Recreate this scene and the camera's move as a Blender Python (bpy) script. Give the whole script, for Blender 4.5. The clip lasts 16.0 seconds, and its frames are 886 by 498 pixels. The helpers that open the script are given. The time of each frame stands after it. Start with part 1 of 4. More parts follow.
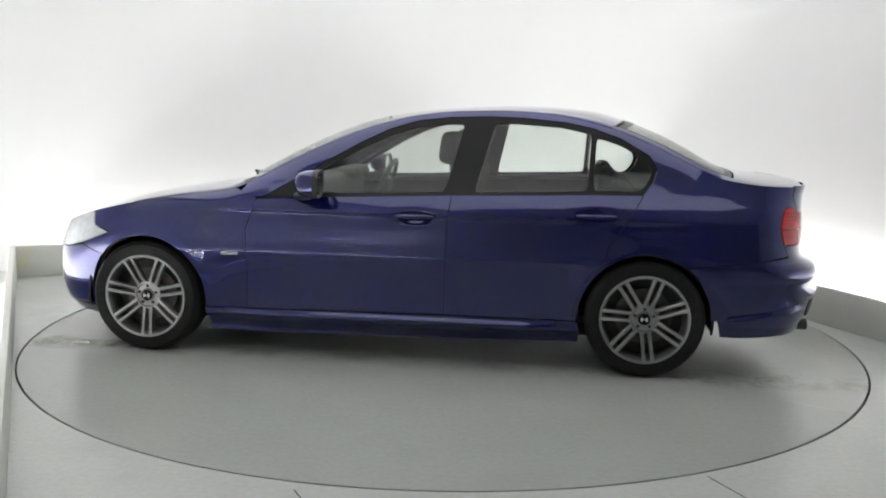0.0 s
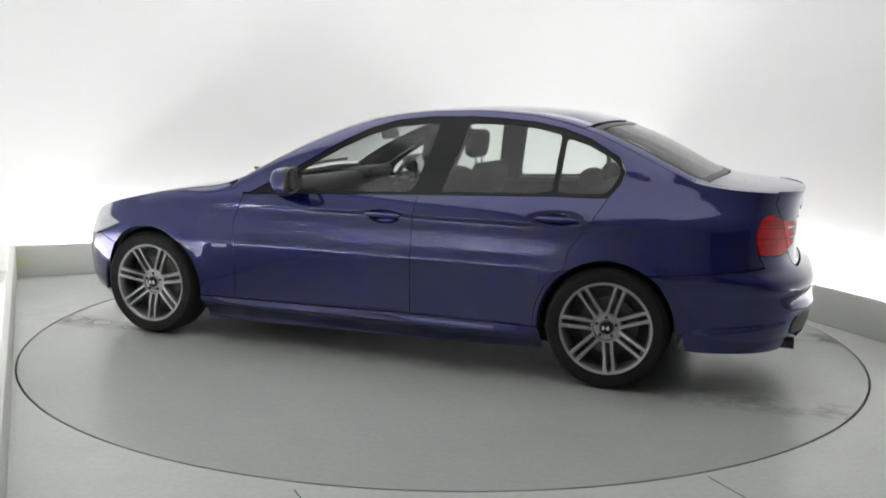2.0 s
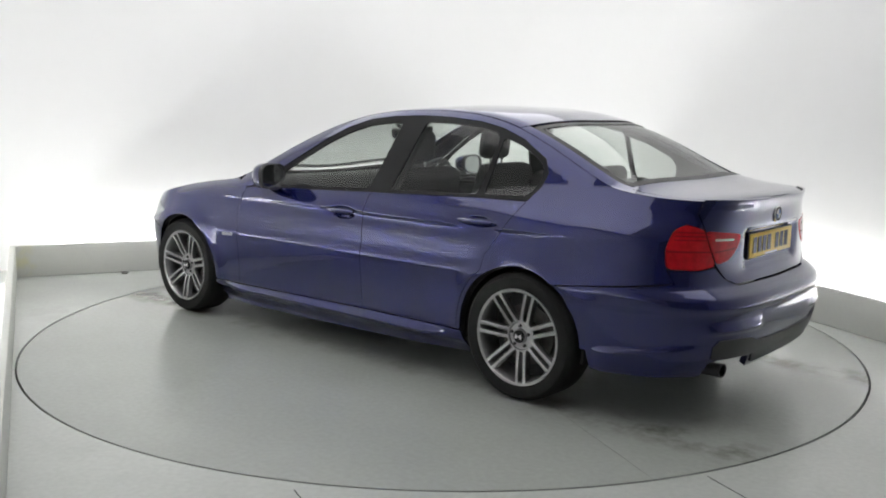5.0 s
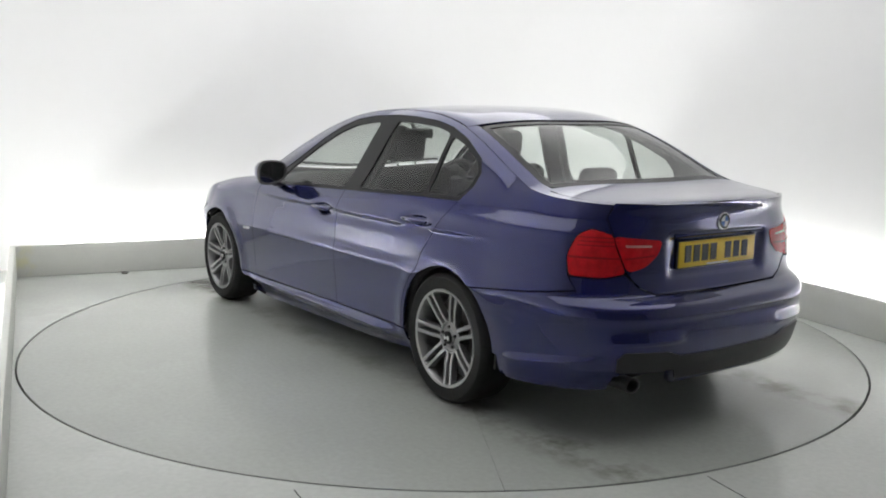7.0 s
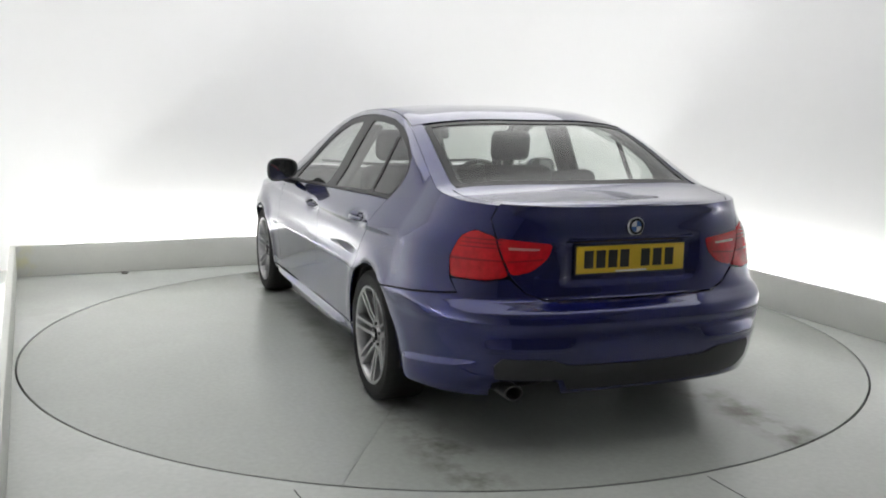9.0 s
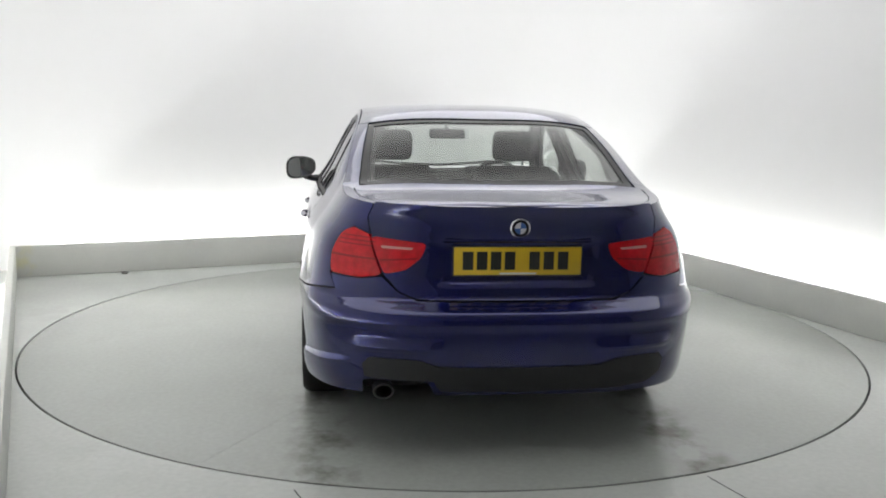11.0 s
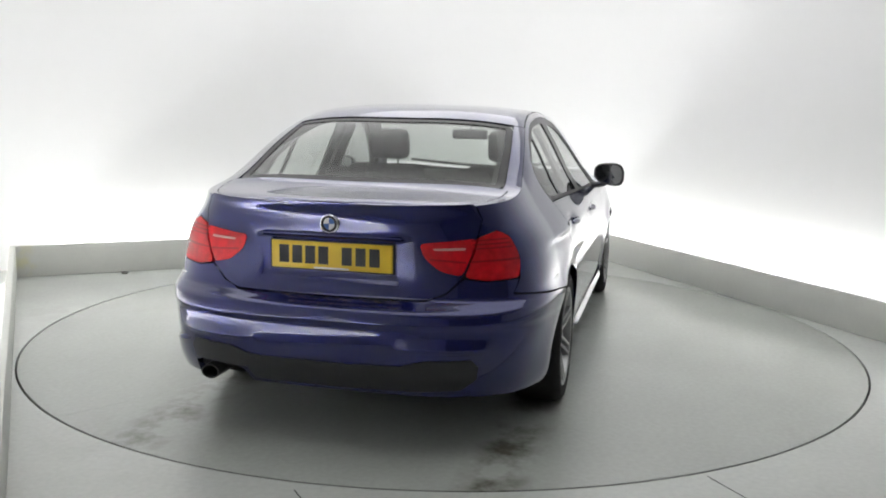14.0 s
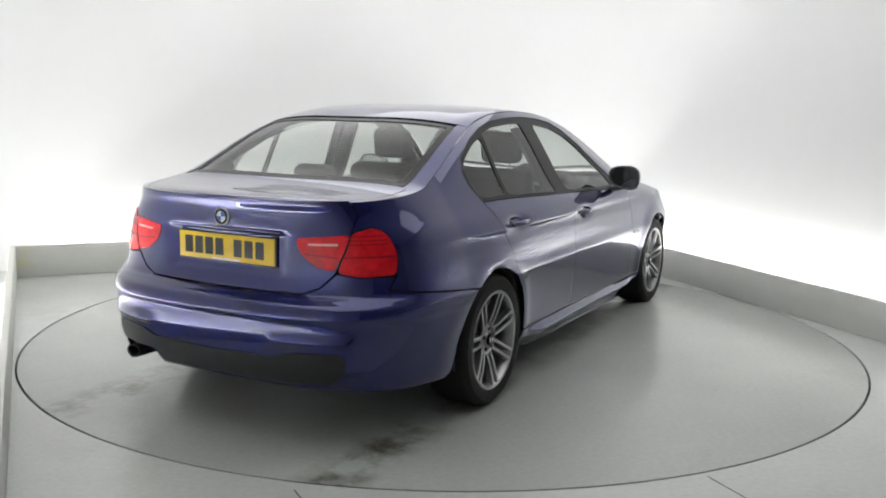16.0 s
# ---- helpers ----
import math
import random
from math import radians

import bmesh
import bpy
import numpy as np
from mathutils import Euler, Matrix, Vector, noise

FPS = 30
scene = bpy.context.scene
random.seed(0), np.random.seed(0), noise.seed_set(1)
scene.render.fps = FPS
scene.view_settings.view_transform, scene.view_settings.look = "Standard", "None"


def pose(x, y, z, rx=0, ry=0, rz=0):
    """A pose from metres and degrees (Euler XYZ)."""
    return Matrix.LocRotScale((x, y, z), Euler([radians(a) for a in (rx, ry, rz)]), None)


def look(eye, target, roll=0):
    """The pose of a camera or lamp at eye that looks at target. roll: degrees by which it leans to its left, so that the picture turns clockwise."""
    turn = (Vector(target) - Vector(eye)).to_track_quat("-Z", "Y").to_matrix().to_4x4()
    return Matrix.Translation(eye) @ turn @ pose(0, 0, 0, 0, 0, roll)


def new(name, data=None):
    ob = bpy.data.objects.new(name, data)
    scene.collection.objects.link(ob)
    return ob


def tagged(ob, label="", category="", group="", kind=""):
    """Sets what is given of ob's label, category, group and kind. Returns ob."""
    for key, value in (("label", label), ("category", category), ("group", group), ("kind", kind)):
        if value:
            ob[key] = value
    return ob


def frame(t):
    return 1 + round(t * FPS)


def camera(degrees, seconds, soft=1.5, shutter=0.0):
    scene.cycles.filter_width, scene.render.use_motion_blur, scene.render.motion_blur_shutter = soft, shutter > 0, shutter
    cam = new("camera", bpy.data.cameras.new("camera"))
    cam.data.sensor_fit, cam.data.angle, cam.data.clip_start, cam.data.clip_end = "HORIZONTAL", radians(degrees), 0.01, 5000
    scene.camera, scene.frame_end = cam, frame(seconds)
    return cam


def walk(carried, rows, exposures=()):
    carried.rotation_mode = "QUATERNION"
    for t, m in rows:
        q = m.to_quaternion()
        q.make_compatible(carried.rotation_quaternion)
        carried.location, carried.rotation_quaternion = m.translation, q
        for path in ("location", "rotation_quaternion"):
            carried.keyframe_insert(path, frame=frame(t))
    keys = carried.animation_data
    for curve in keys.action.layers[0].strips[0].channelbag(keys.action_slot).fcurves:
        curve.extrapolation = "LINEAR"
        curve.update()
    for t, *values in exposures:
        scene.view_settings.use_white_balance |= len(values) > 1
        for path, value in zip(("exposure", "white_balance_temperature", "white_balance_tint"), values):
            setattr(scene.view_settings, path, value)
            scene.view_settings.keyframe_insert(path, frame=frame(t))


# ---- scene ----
# ---- camera ----
cam = camera(52.30, 16.0, soft=1.9)
EYE, PITCH, YAW = Vector((0, -5.603, 1.390)), radians(8.863), radians(.112)
AIM = EYE + Vector((-math.sin(YAW) * math.cos(PITCH), math.cos(YAW) * math.cos(PITCH), -math.sin(PITCH)))
walk(cam, [(0.0, look(EYE, AIM, 1.08)), (16.0, look(EYE, AIM, 1.08))], [(0.0, 0.0), (16.0, 0.0)])

# heading of the turntable in degrees, second by second
TURN = [(0.0, 172.41), (0.5, 169.31), (1.0, 166.19), (1.5, 162.99), (2.0, 159.74), (2.5, 156.49), (3.0, 153.14), (3.5, 149.79), (4.0, 146.27),
        (5.25, 137.95), (6.5, 129.25), (7.0, 125.85), (7.5, 122.45), (8.0, 118.86), (8.5, 115.37), (9.0, 111.76), (10.25, 102.95),
        (11.5, 93.98), (12.0, 90.46), (12.5, 86.95), (13.0, 83.32), (13.5, 79.8), (14.0, 76.17), (14.5, 72.67), (15.0, 69.05), (15.5, 65.6), (16.0, 62.01)]
CAR_X, CAR_Y = .206, -.027          # car's middle on the turntable
R_TABLE = 2.459

# ---- light ----
world = bpy.data.worlds.new("studio")
scene.world = world
world.use_nodes = True
world.node_tree.nodes["Background"].inputs[0].default_value = (.8, .85, .9, 1)
world.node_tree.nodes["Background"].inputs[1].default_value = .2


# ---- materials ----
def material(name, colour, rough=.5, metal=0.0, coat=0.0, noise_amt=.0, noise_scale=20.0, bump=0.0, spec=.5, rough_var=0.0, detail_scale=None):
    m = bpy.data.materials.new(name)
    m.use_nodes = True
    nt = m.node_tree
    b = nt.nodes["Principled BSDF"]
    b.inputs["Base Color"].default_value = (*colour, 1)
    b.inputs["Roughness"].default_value = rough
    b.inputs["Metallic"].default_value = metal
    b.inputs["Coat Weight"].default_value = coat
    b.inputs["Coat Roughness"].default_value = .025
    b.inputs["Coat IOR"].default_value = 1.58
    b.inputs["Specular IOR Level"].default_value = spec
    if noise_amt or bump or rough_var:
        tc = nt.nodes.new("ShaderNodeTexCoord")
        n1, n2 = nt.nodes.new("ShaderNodeTexNoise"), nt.nodes.new("ShaderNodeTexNoise")
        n1.inputs["Scale"].default_value = noise_scale
        n2.inputs["Scale"].default_value = detail_scale or noise_scale * 12
        n1.inputs["Detail"].default_value, n2.inputs["Detail"].default_value = 4, 3
        for n in (n1, n2):
            nt.links.new(tc.outputs["Object"], n.inputs["Vector"])
        add = nt.nodes.new("ShaderNodeMath")
        add.operation = "MULTIPLY_ADD"
        add.inputs[1].default_value = .4
        nt.links.new(n2.outputs[0], add.inputs[0])
        nt.links.new(n1.outputs[0], add.inputs[2])
        if noise_amt:
            r = nt.nodes.new("ShaderNodeMapRange")
            r.inputs["From Min"].default_value, r.inputs["From Max"].default_value = .4, 1.0
            r.inputs["To Min"].default_value, r.inputs["To Max"].default_value = 1 - noise_amt, 1 + noise_amt
            nt.links.new(add.outputs[0], r.inputs[0])
            mx = nt.nodes.new("ShaderNodeVectorMath")
            mx.operation = "SCALE"
            mx.inputs[0].default_value = colour
            nt.links.new(r.outputs[0], mx.inputs["Scale"])
            nt.links.new(mx.outputs[0], b.inputs["Base Color"])
        if rough_var:
            r = nt.nodes.new("ShaderNodeMapRange")
            r.inputs["From Min"].default_value, r.inputs["From Max"].default_value = .4, 1.0
            r.inputs["To Min"].default_value, r.inputs["To Max"].default_value = max(rough - rough_var, .02), rough + rough_var
            nt.links.new(add.outputs[0], r.inputs[0])
            nt.links.new(r.outputs[0], b.inputs["Roughness"])
        if bump:
            bp = nt.nodes.new("ShaderNodeBump")
            bp.inputs["Strength"].default_value, bp.inputs["Distance"].default_value = bump, .002
            nt.links.new(n2.outputs[0], bp.inputs["Height"])
            nt.links.new(bp.outputs[0], b.inputs["Normal"])
    return m


def glass(name, colour, transparency=.8, rough=.01, gloss=.05):
    """Thin tinted pane: clear, with a mirror gloss by Fresnel."""
    m = bpy.data.materials.new(name)
    m.use_nodes = True
    nt = m.node_tree
    nt.nodes.remove(nt.nodes["Principled BSDF"])
    out = nt.nodes["Material Output"]
    t, g, f, mix = (nt.nodes.new("ShaderNode" + k) for k in ("BsdfTransparent", "BsdfGlossy", "LayerWeight", "MixShader"))
    t.inputs[0].default_value = (*[c * transparency for c in colour], 1)
    g.inputs["Roughness"].default_value = rough
    f.inputs[0].default_value = .5
    p, a = nt.nodes.new("ShaderNodeMath"), nt.nodes.new("ShaderNodeMath")
    p.operation, a.operation = "POWER", "MULTIPLY_ADD"
    p.inputs[1].default_value = 4.0
    a.inputs[1].default_value, a.inputs[2].default_value = .93, gloss
    nt.links.new(f.outputs["Facing"], p.inputs[0])
    nt.links.new(p.outputs[0], a.inputs[0])
    nt.links.new(a.outputs[0], mix.inputs[0])
    nt.links.new(t.outputs[0], mix.inputs[1])
    nt.links.new(g.outputs[0], mix.inputs[2])
    nt.links.new(mix.outputs[0], out.inputs[0])
    return m


def glow(name, colour, strength):
    m = bpy.data.materials.new(name)
    m.use_nodes = True
    b = m.node_tree.nodes["Principled BSDF"]
    b.inputs["Base Color"].default_value = (.9, .9, .9, 1)
    b.inputs["Emission Color"].default_value = (*colour, 1)
    b.inputs["Emission Strength"].default_value = strength
    return m


# unseen south wall: grey chosen to darken reflections in the car paint
M_UNSEEN_WALL = material("unseen_wall_grey", (.22, .22, .225), .7, noise_amt=.08, noise_scale=2, bump=.1)
# unseen ceiling: grey keeps its reflection on roof and glass dim
M_CEILING = material("unseen_ceiling_grey", (.50, .50, .50), .8, noise_amt=.04, noise_scale=2, bump=.1)
M_WALL = material("white_wall_paint", (.80, .80, .80), .75, noise_amt=.012, noise_scale=1.2, bump=.08)
M_PLINTH = material("grey_white_plinth_paint", (.62, .625, .59), .55, noise_amt=.05, noise_scale=3, bump=.1, rough_var=.1)


def yellowed(m, centre, reach):
    """An old yellow stain on paint, with a ragged edge."""
    nt = m.node_tree
    b = nt.nodes["Principled BSDF"]
    src = b.inputs["Base Color"].links[0].from_socket
    geo, far, n, r, mix = (nt.nodes.new("ShaderNode" + k) for k in ("NewGeometry", "VectorMath", "TexNoise", "MapRange", "Mix"))
    far.operation = "DISTANCE"
    far.inputs[1].default_value = centre
    n.inputs["Scale"].default_value, n.inputs["Detail"].default_value = 14, 5
    nt.links.new(geo.outputs["Position"], far.inputs[0])
    nt.links.new(geo.outputs["Position"], n.inputs["Vector"])
    add = nt.nodes.new("ShaderNodeMath")
    add.operation = "MULTIPLY_ADD"
    add.inputs[1].default_value = .35
    nt.links.new(n.outputs[0], add.inputs[0])
    nt.links.new(far.outputs["Value"], add.inputs[2])
    for i, v in enumerate((.12, .12 + reach, .75, 0)):
        r.inputs[i + 1].default_value = v
    nt.links.new(add.outputs[0], r.inputs[0])
    mix.data_type = "RGBA"
    nt.links.new(r.outputs[0], mix.inputs["Factor"])
    nt.links.new(src, mix.inputs["A"])
    mix.inputs["B"].default_value = (.66, .63, .36, 1)
    nt.links.new(mix.outputs["Result"], b.inputs["Base Color"])


def floor_material(name, tracks, base):
    """Grey floor paint with blotches, scuffs and, on the turntable, dark tyre tracks."""
    m = bpy.data.materials.new(name)
    m.use_nodes = True
    nt = m.node_tree
    b = nt.nodes["Principled BSDF"]

    def node(kind, **values):
        n = nt.nodes.new("ShaderNode" + kind)
        for k, v in values.items():
            n.inputs[k].default_value = v
        return n

    def calc(op, a, c, d=None):
        n = nt.nodes.new("ShaderNodeMath")
        n.operation = op
        for i, v in enumerate((a, c, d)):
            if v is None:
                continue
            if isinstance(v, (int, float)):
                n.inputs[i].default_value = v
            else:
                nt.links.new(v, n.inputs[i])
        return n.outputs[0]

    def spread(src, a, c, lo, hi):
        n = nt.nodes.new("ShaderNodeMapRange")
        nt.links.new(src, n.inputs[0])
        for i, v in enumerate((a, c, lo, hi)):
            n.inputs[i + 1].default_value = v
        return n.outputs[0]

    tc = node("TexCoord")
    big, mid, fine = node("TexNoise", Scale=.9, Detail=5.0), node("TexNoise", Scale=3.2, Detail=6.0, Roughness=.6), node("TexNoise", Scale=38.0, Detail=3.0)
    for n in (big, mid, fine):
        nt.links.new(tc.outputs["Object"], n.inputs["Vector"])
    stain = calc("MULTIPLY", spread(big.outputs[0], .5, .75, 0, 1), spread(mid.outputs[0], .46, .75, 0, 1))
    stain = calc("MULTIPLY", stain, .42)
    if tracks:
        xyz = node("SeparateXYZ")
        nt.links.new(tc.outputs["Object"], xyz.inputs[0])
        off = calc("ABSOLUTE", calc("SUBTRACT", calc("ABSOLUTE", xyz.outputs[1], 0), .76), 0)
        band = spread(off, .05, .17, 1, 0)
        behind = spread(calc("ABSOLUTE", xyz.outputs[0], 0), 1.15, 1.7, .35, 1)
        rub = calc("MULTIPLY", calc("MULTIPLY", band, behind), spread(mid.outputs[0], .44, .62, 0, 1))
        stain = calc("MAXIMUM", stain, rub)
    mix = nt.nodes.new("ShaderNodeMix")
    mix.data_type = "RGBA"
    mix.inputs["A"].default_value, mix.inputs["B"].default_value = (*base, 1), (.115, .11, .09, 1)
    nt.links.new(stain, mix.inputs["Factor"])
    grain = nt.nodes.new("ShaderNodeVectorMath")
    grain.operation = "SCALE"
    nt.links.new(mix.outputs["Result"], grain.inputs[0])
    nt.links.new(calc("MULTIPLY", spread(fine.outputs[0], .3, .7, .96, 1.04), spread(big.outputs[0], .3, .7, .92, 1.06)), grain.inputs["Scale"])
    nt.links.new(grain.outputs[0], b.inputs["Base Color"])
    nt.links.new(spread(mid.outputs[0], .3, .7, .22, .26), b.inputs["Roughness"])
    bump = node("Bump", Strength=.05, Distance=.002)
    nt.links.new(fine.outputs[0], bump.inputs["Height"])
    nt.links.new(bump.outputs[0], b.inputs["Normal"])
    return m


# outer floor lightened for stronger light there; turntable paint itself slightly darker
M_FLOOR = floor_material("grey_floor_lightened", False, (.515, .535, .51))
M_TABLE = floor_material("grey_turntable_paint", True, (.385, .402, .38))
M_GAP = material("dark_gap", (.015, .015, .014), .9)
M_TUBE = glow("fluorescent_tube", (1, 1, .99), 78)
# emitter of the overhead fill panel, added to brighten floor and walls
M_PANEL = glow("added_fill_panel", (1, 1, .99), .95)
M_PAINT = material("blue_metallic_paint", (.0048, .0076, .084), .22, metal=.5, coat=1.0, spec=.06, noise_amt=.05, noise_scale=900, detail_scale=2400)
M_BLACK = material("black_plastic", (.03, .03, .031), .5, noise_amt=.1, noise_scale=60, bump=.1)
M_INSERT = material("black_bumper_insert", (.014, .014, .0165), .42, noise_amt=.1, noise_scale=60, bump=.1)
M_GLOSSBLACK = material("gloss_black_trim", (.006, .006, .007), .3, spec=.2)
M_DARK = material("underbody_black", (.008, .008, .008), .9)
M_RUBBER = material("tyre_rubber", (.012, .012, .012), .78, spec=.25, noise_amt=.2, noise_scale=30, bump=.2)
M_SMUDGE = material("smudge_grey", (.16, .16, .15), .7, noise_amt=.2, noise_scale=60)
M_ALLOY = material("silver_grey_alloy", (.35, .35, .355), .32, metal=.85, noise_amt=.05, noise_scale=30)
M_ALLOY_DARK = material("dark_alloy_barrel", (.05, .05, .052), .5, metal=.6, noise_amt=.2, noise_scale=30)
M_DISC = material("brake_disc_steel", (.12, .115, .11), .5, metal=.9, noise_amt=.2, noise_scale=40)
M_CHROME = material("chrome", (.75, .75, .76), .10, metal=1.0)
M_MIRROR = material("silvered_mirror", (.55, .56, .57), .04, metal=1.0)
M_GLASS = glass("tinted_window_glass", (.86, .90, .87), .90)
# same window glass, its reflection and clearness cut to darken the rear pane
M_REARGLASS = glass("dimmed_rear_glass", (.86, .90, .87), .80, gloss=.008)
M_REDLENS = material("red_lamp_lens", (.50, .006, .012), .10, noise_amt=.3, noise_scale=35)
M_REDDARK = material("dark_red_lamp_lens", (.24, .005, .010), .12)
M_PINKLENS = material("clear_lamp_lens", (.62, .30, .28), .12, coat=1.0)
M_HEADLENS = material("headlamp_lens", (.40, .42, .44), .12, coat=.6, noise_amt=.15, noise_scale=25)
M_YELLOW = material("yellow_plate", (.72, .48, .025), .35, noise_amt=.04, noise_scale=15)
M_LETTER = material("black_print", (.01, .01, .01), .5)
M_WHITE = material("white_print", (.7, .7, .7), .5)
M_BLUEBADGE = material("badge_blue", (.04, .12, .35), .3)
M_SEAT = material("black_seat_cloth", (.017, .017, .018), .85, noise_amt=.2, noise_scale=60, bump=.3)
M_TRIMGREY = material("dark_grey_interior_plastic", (.02, .02, .02), .7, noise_amt=.1, noise_scale=50, bump=.2)
M_HEADLINER = material("grey_headliner_cloth", (.05, .05, .048), .9, noise_amt=.05, noise_scale=80)

# ---- mesh helpers ----
def finish(name, bm, mat, parent=None, label="", smooth=True, matrix=None):
    me = bpy.data.meshes.new(name)
    bm.to_mesh(me)
    bm.free()
    me.materials.append(mat)
    if smooth:
        me.polygons.foreach_set("use_smooth", [True] * len(me.polygons))
        me.set_sharp_from_angle(angle=radians(35))
    ob = new(name, me)
    if matrix is not None:
        ob.matrix_basis = matrix
    if parent is not None:
        ob.parent = parent
    if label:
        ob["label"] = label
    return ob


part = finish


def box(bm, size, m=None, bevel=0.0, seg=2):
    r = bmesh.ops.create_cube(bm, size=1.0)
    vs = r["verts"]
    bmesh.ops.scale(bm, vec=size, verts=vs)
    if bevel:
        es = list({e for v in vs for e in v.link_edges})
        r = bmesh.ops.bevel(bm, geom=es, offset=bevel, segments=seg, affect="EDGES", profile=.5)
        vs = list({v for f in r["faces"] for v in f.verts} | {v for v in vs if v.is_valid})
    if m is not None:
        bmesh.ops.transform(bm, matrix=m, verts=[v for v in vs if v.is_valid])
    return vs


def boxed(name, size, m, mat, parent=None, bevel=.004, label="", seg=2):
    bm = bmesh.new()
    box(bm, size, m, bevel, seg)
    return finish(name, bm, mat, parent, label)


def ellipsoid(bm, size, m, u=24, v=14, flat_x=None, power=1.0):
    r = bmesh.ops.create_uvsphere(bm, u_segments=u, v_segments=v, radius=1.0)
    for w in r["verts"]:
        c = w.co
        c.x, c.y, c.z = (math.copysign(abs(a) ** power, a) for a in c)
        if flat_x is not None:
            c.x = max(c.x, flat_x)
        c.x, c.y, c.z = c.x * size[0], c.y * size[1], c.z * size[2]
    bmesh.ops.transform(bm, matrix=m, verts=r["verts"])


def lathe(bm, profile, seg=48, m=None, arc=(0, 360)):
    """Turns (radius, axial) points round the y axis."""
    full = arc[1] - arc[0] >= 360
    n = seg if full else seg + 1
    rings = []
    for i in range(n):
        a = radians(arc[0] + (arc[1] - arc[0]) * i / seg)
        rings.append([bm.verts.new((r * math.sin(a), y, r * math.cos(a))) for r, y in profile])
    for i in range(seg):
        p, q = rings[i], rings[(i + 1) % n]
        for j in range(len(profile) - 1):
            bm.faces.new((p[j], p[j + 1], q[j + 1], q[j]))
    if m is not None:
        bmesh.ops.transform(bm, matrix=m, verts=[v for r in rings for v in r])


def rounded(poly, r=.02, n=4):
    out = []
    k = len(poly)
    for i in range(k):
        p = np.array(poly[i][:2], float)
        a, b = np.array(poly[i - 1][:2], float) - p, np.array(poly[(i + 1) % k][:2], float) - p
        rr = poly[i][2] if len(poly[i]) > 2 else r
        la, lb = np.linalg.norm(a), np.linalg.norm(b)
        d = min(rr, la * .45, lb * .45)
        if d < .002:
            out.append(tuple(p))
            continue
        s, e = p + a / la * d, p + b / lb * d
        for j in range(n + 1):
            t = j / n
            out.append(tuple(s * (1 - t) ** 2 + p * 2 * t * (1 - t) + e * t * t))
    return out


def resample(poly, step):
    out = []
    for i in range(len(poly)):
        a, b = np.array(poly[i], float), np.array(poly[(i + 1) % len(poly)], float)
        n = max(1, int(math.ceil(np.linalg.norm(b - a) / step)))
        out += [tuple(a + (b - a) * j / n) for j in range(n)]
    return out


def inside(pt, poly):
    x, y = pt
    c = False
    for i in range(len(poly)):
        (x1, y1), (x2, y2) = poly[i - 1], poly[i]
        if (y1 > y) != (y2 > y) and x < (x2 - x1) * (y - y1) / (y2 - y1) + x1:
            c = not c
    return c


def shrink(poly, d):
    area = sum(poly[i - 1][0] * poly[i][1] - poly[i][0] * poly[i - 1][1] for i in range(len(poly)))
    sg = 1 if area > 0 else -1
    out = []
    k = len(poly)
    for i in range(k):
        p, a, b = np.array(poly[i], float), np.array(poly[i - 1], float), np.array(poly[(i + 1) % k], float)
        e1, e2 = p - a, b - p
        n1, n2 = np.array((-e1[1], e1[0])) * sg, np.array((-e2[1], e2[0])) * sg
        n1, n2 = n1 / (np.linalg.norm(n1) + 1e-9), n2 / (np.linalg.norm(n2) + 1e-9)
        n = n1 + n2
        n = n / max(np.linalg.norm(n), 1e-6)
        out.append(tuple(p + n * d / max(n @ n1, .5)))
    return out


def surf_normal(surf, u, v):
    e = .004
    a = np.array(surf(u + e, v)) - np.array(surf(u - e, v))
    b = np.array(surf(u, v + e)) - np.array(surf(u, v - e))
    n = np.cross(a, b)
    return n / (np.linalg.norm(n) + 1e-12)


FLANKS = []                        # surfaces whose outside lies against their own normal


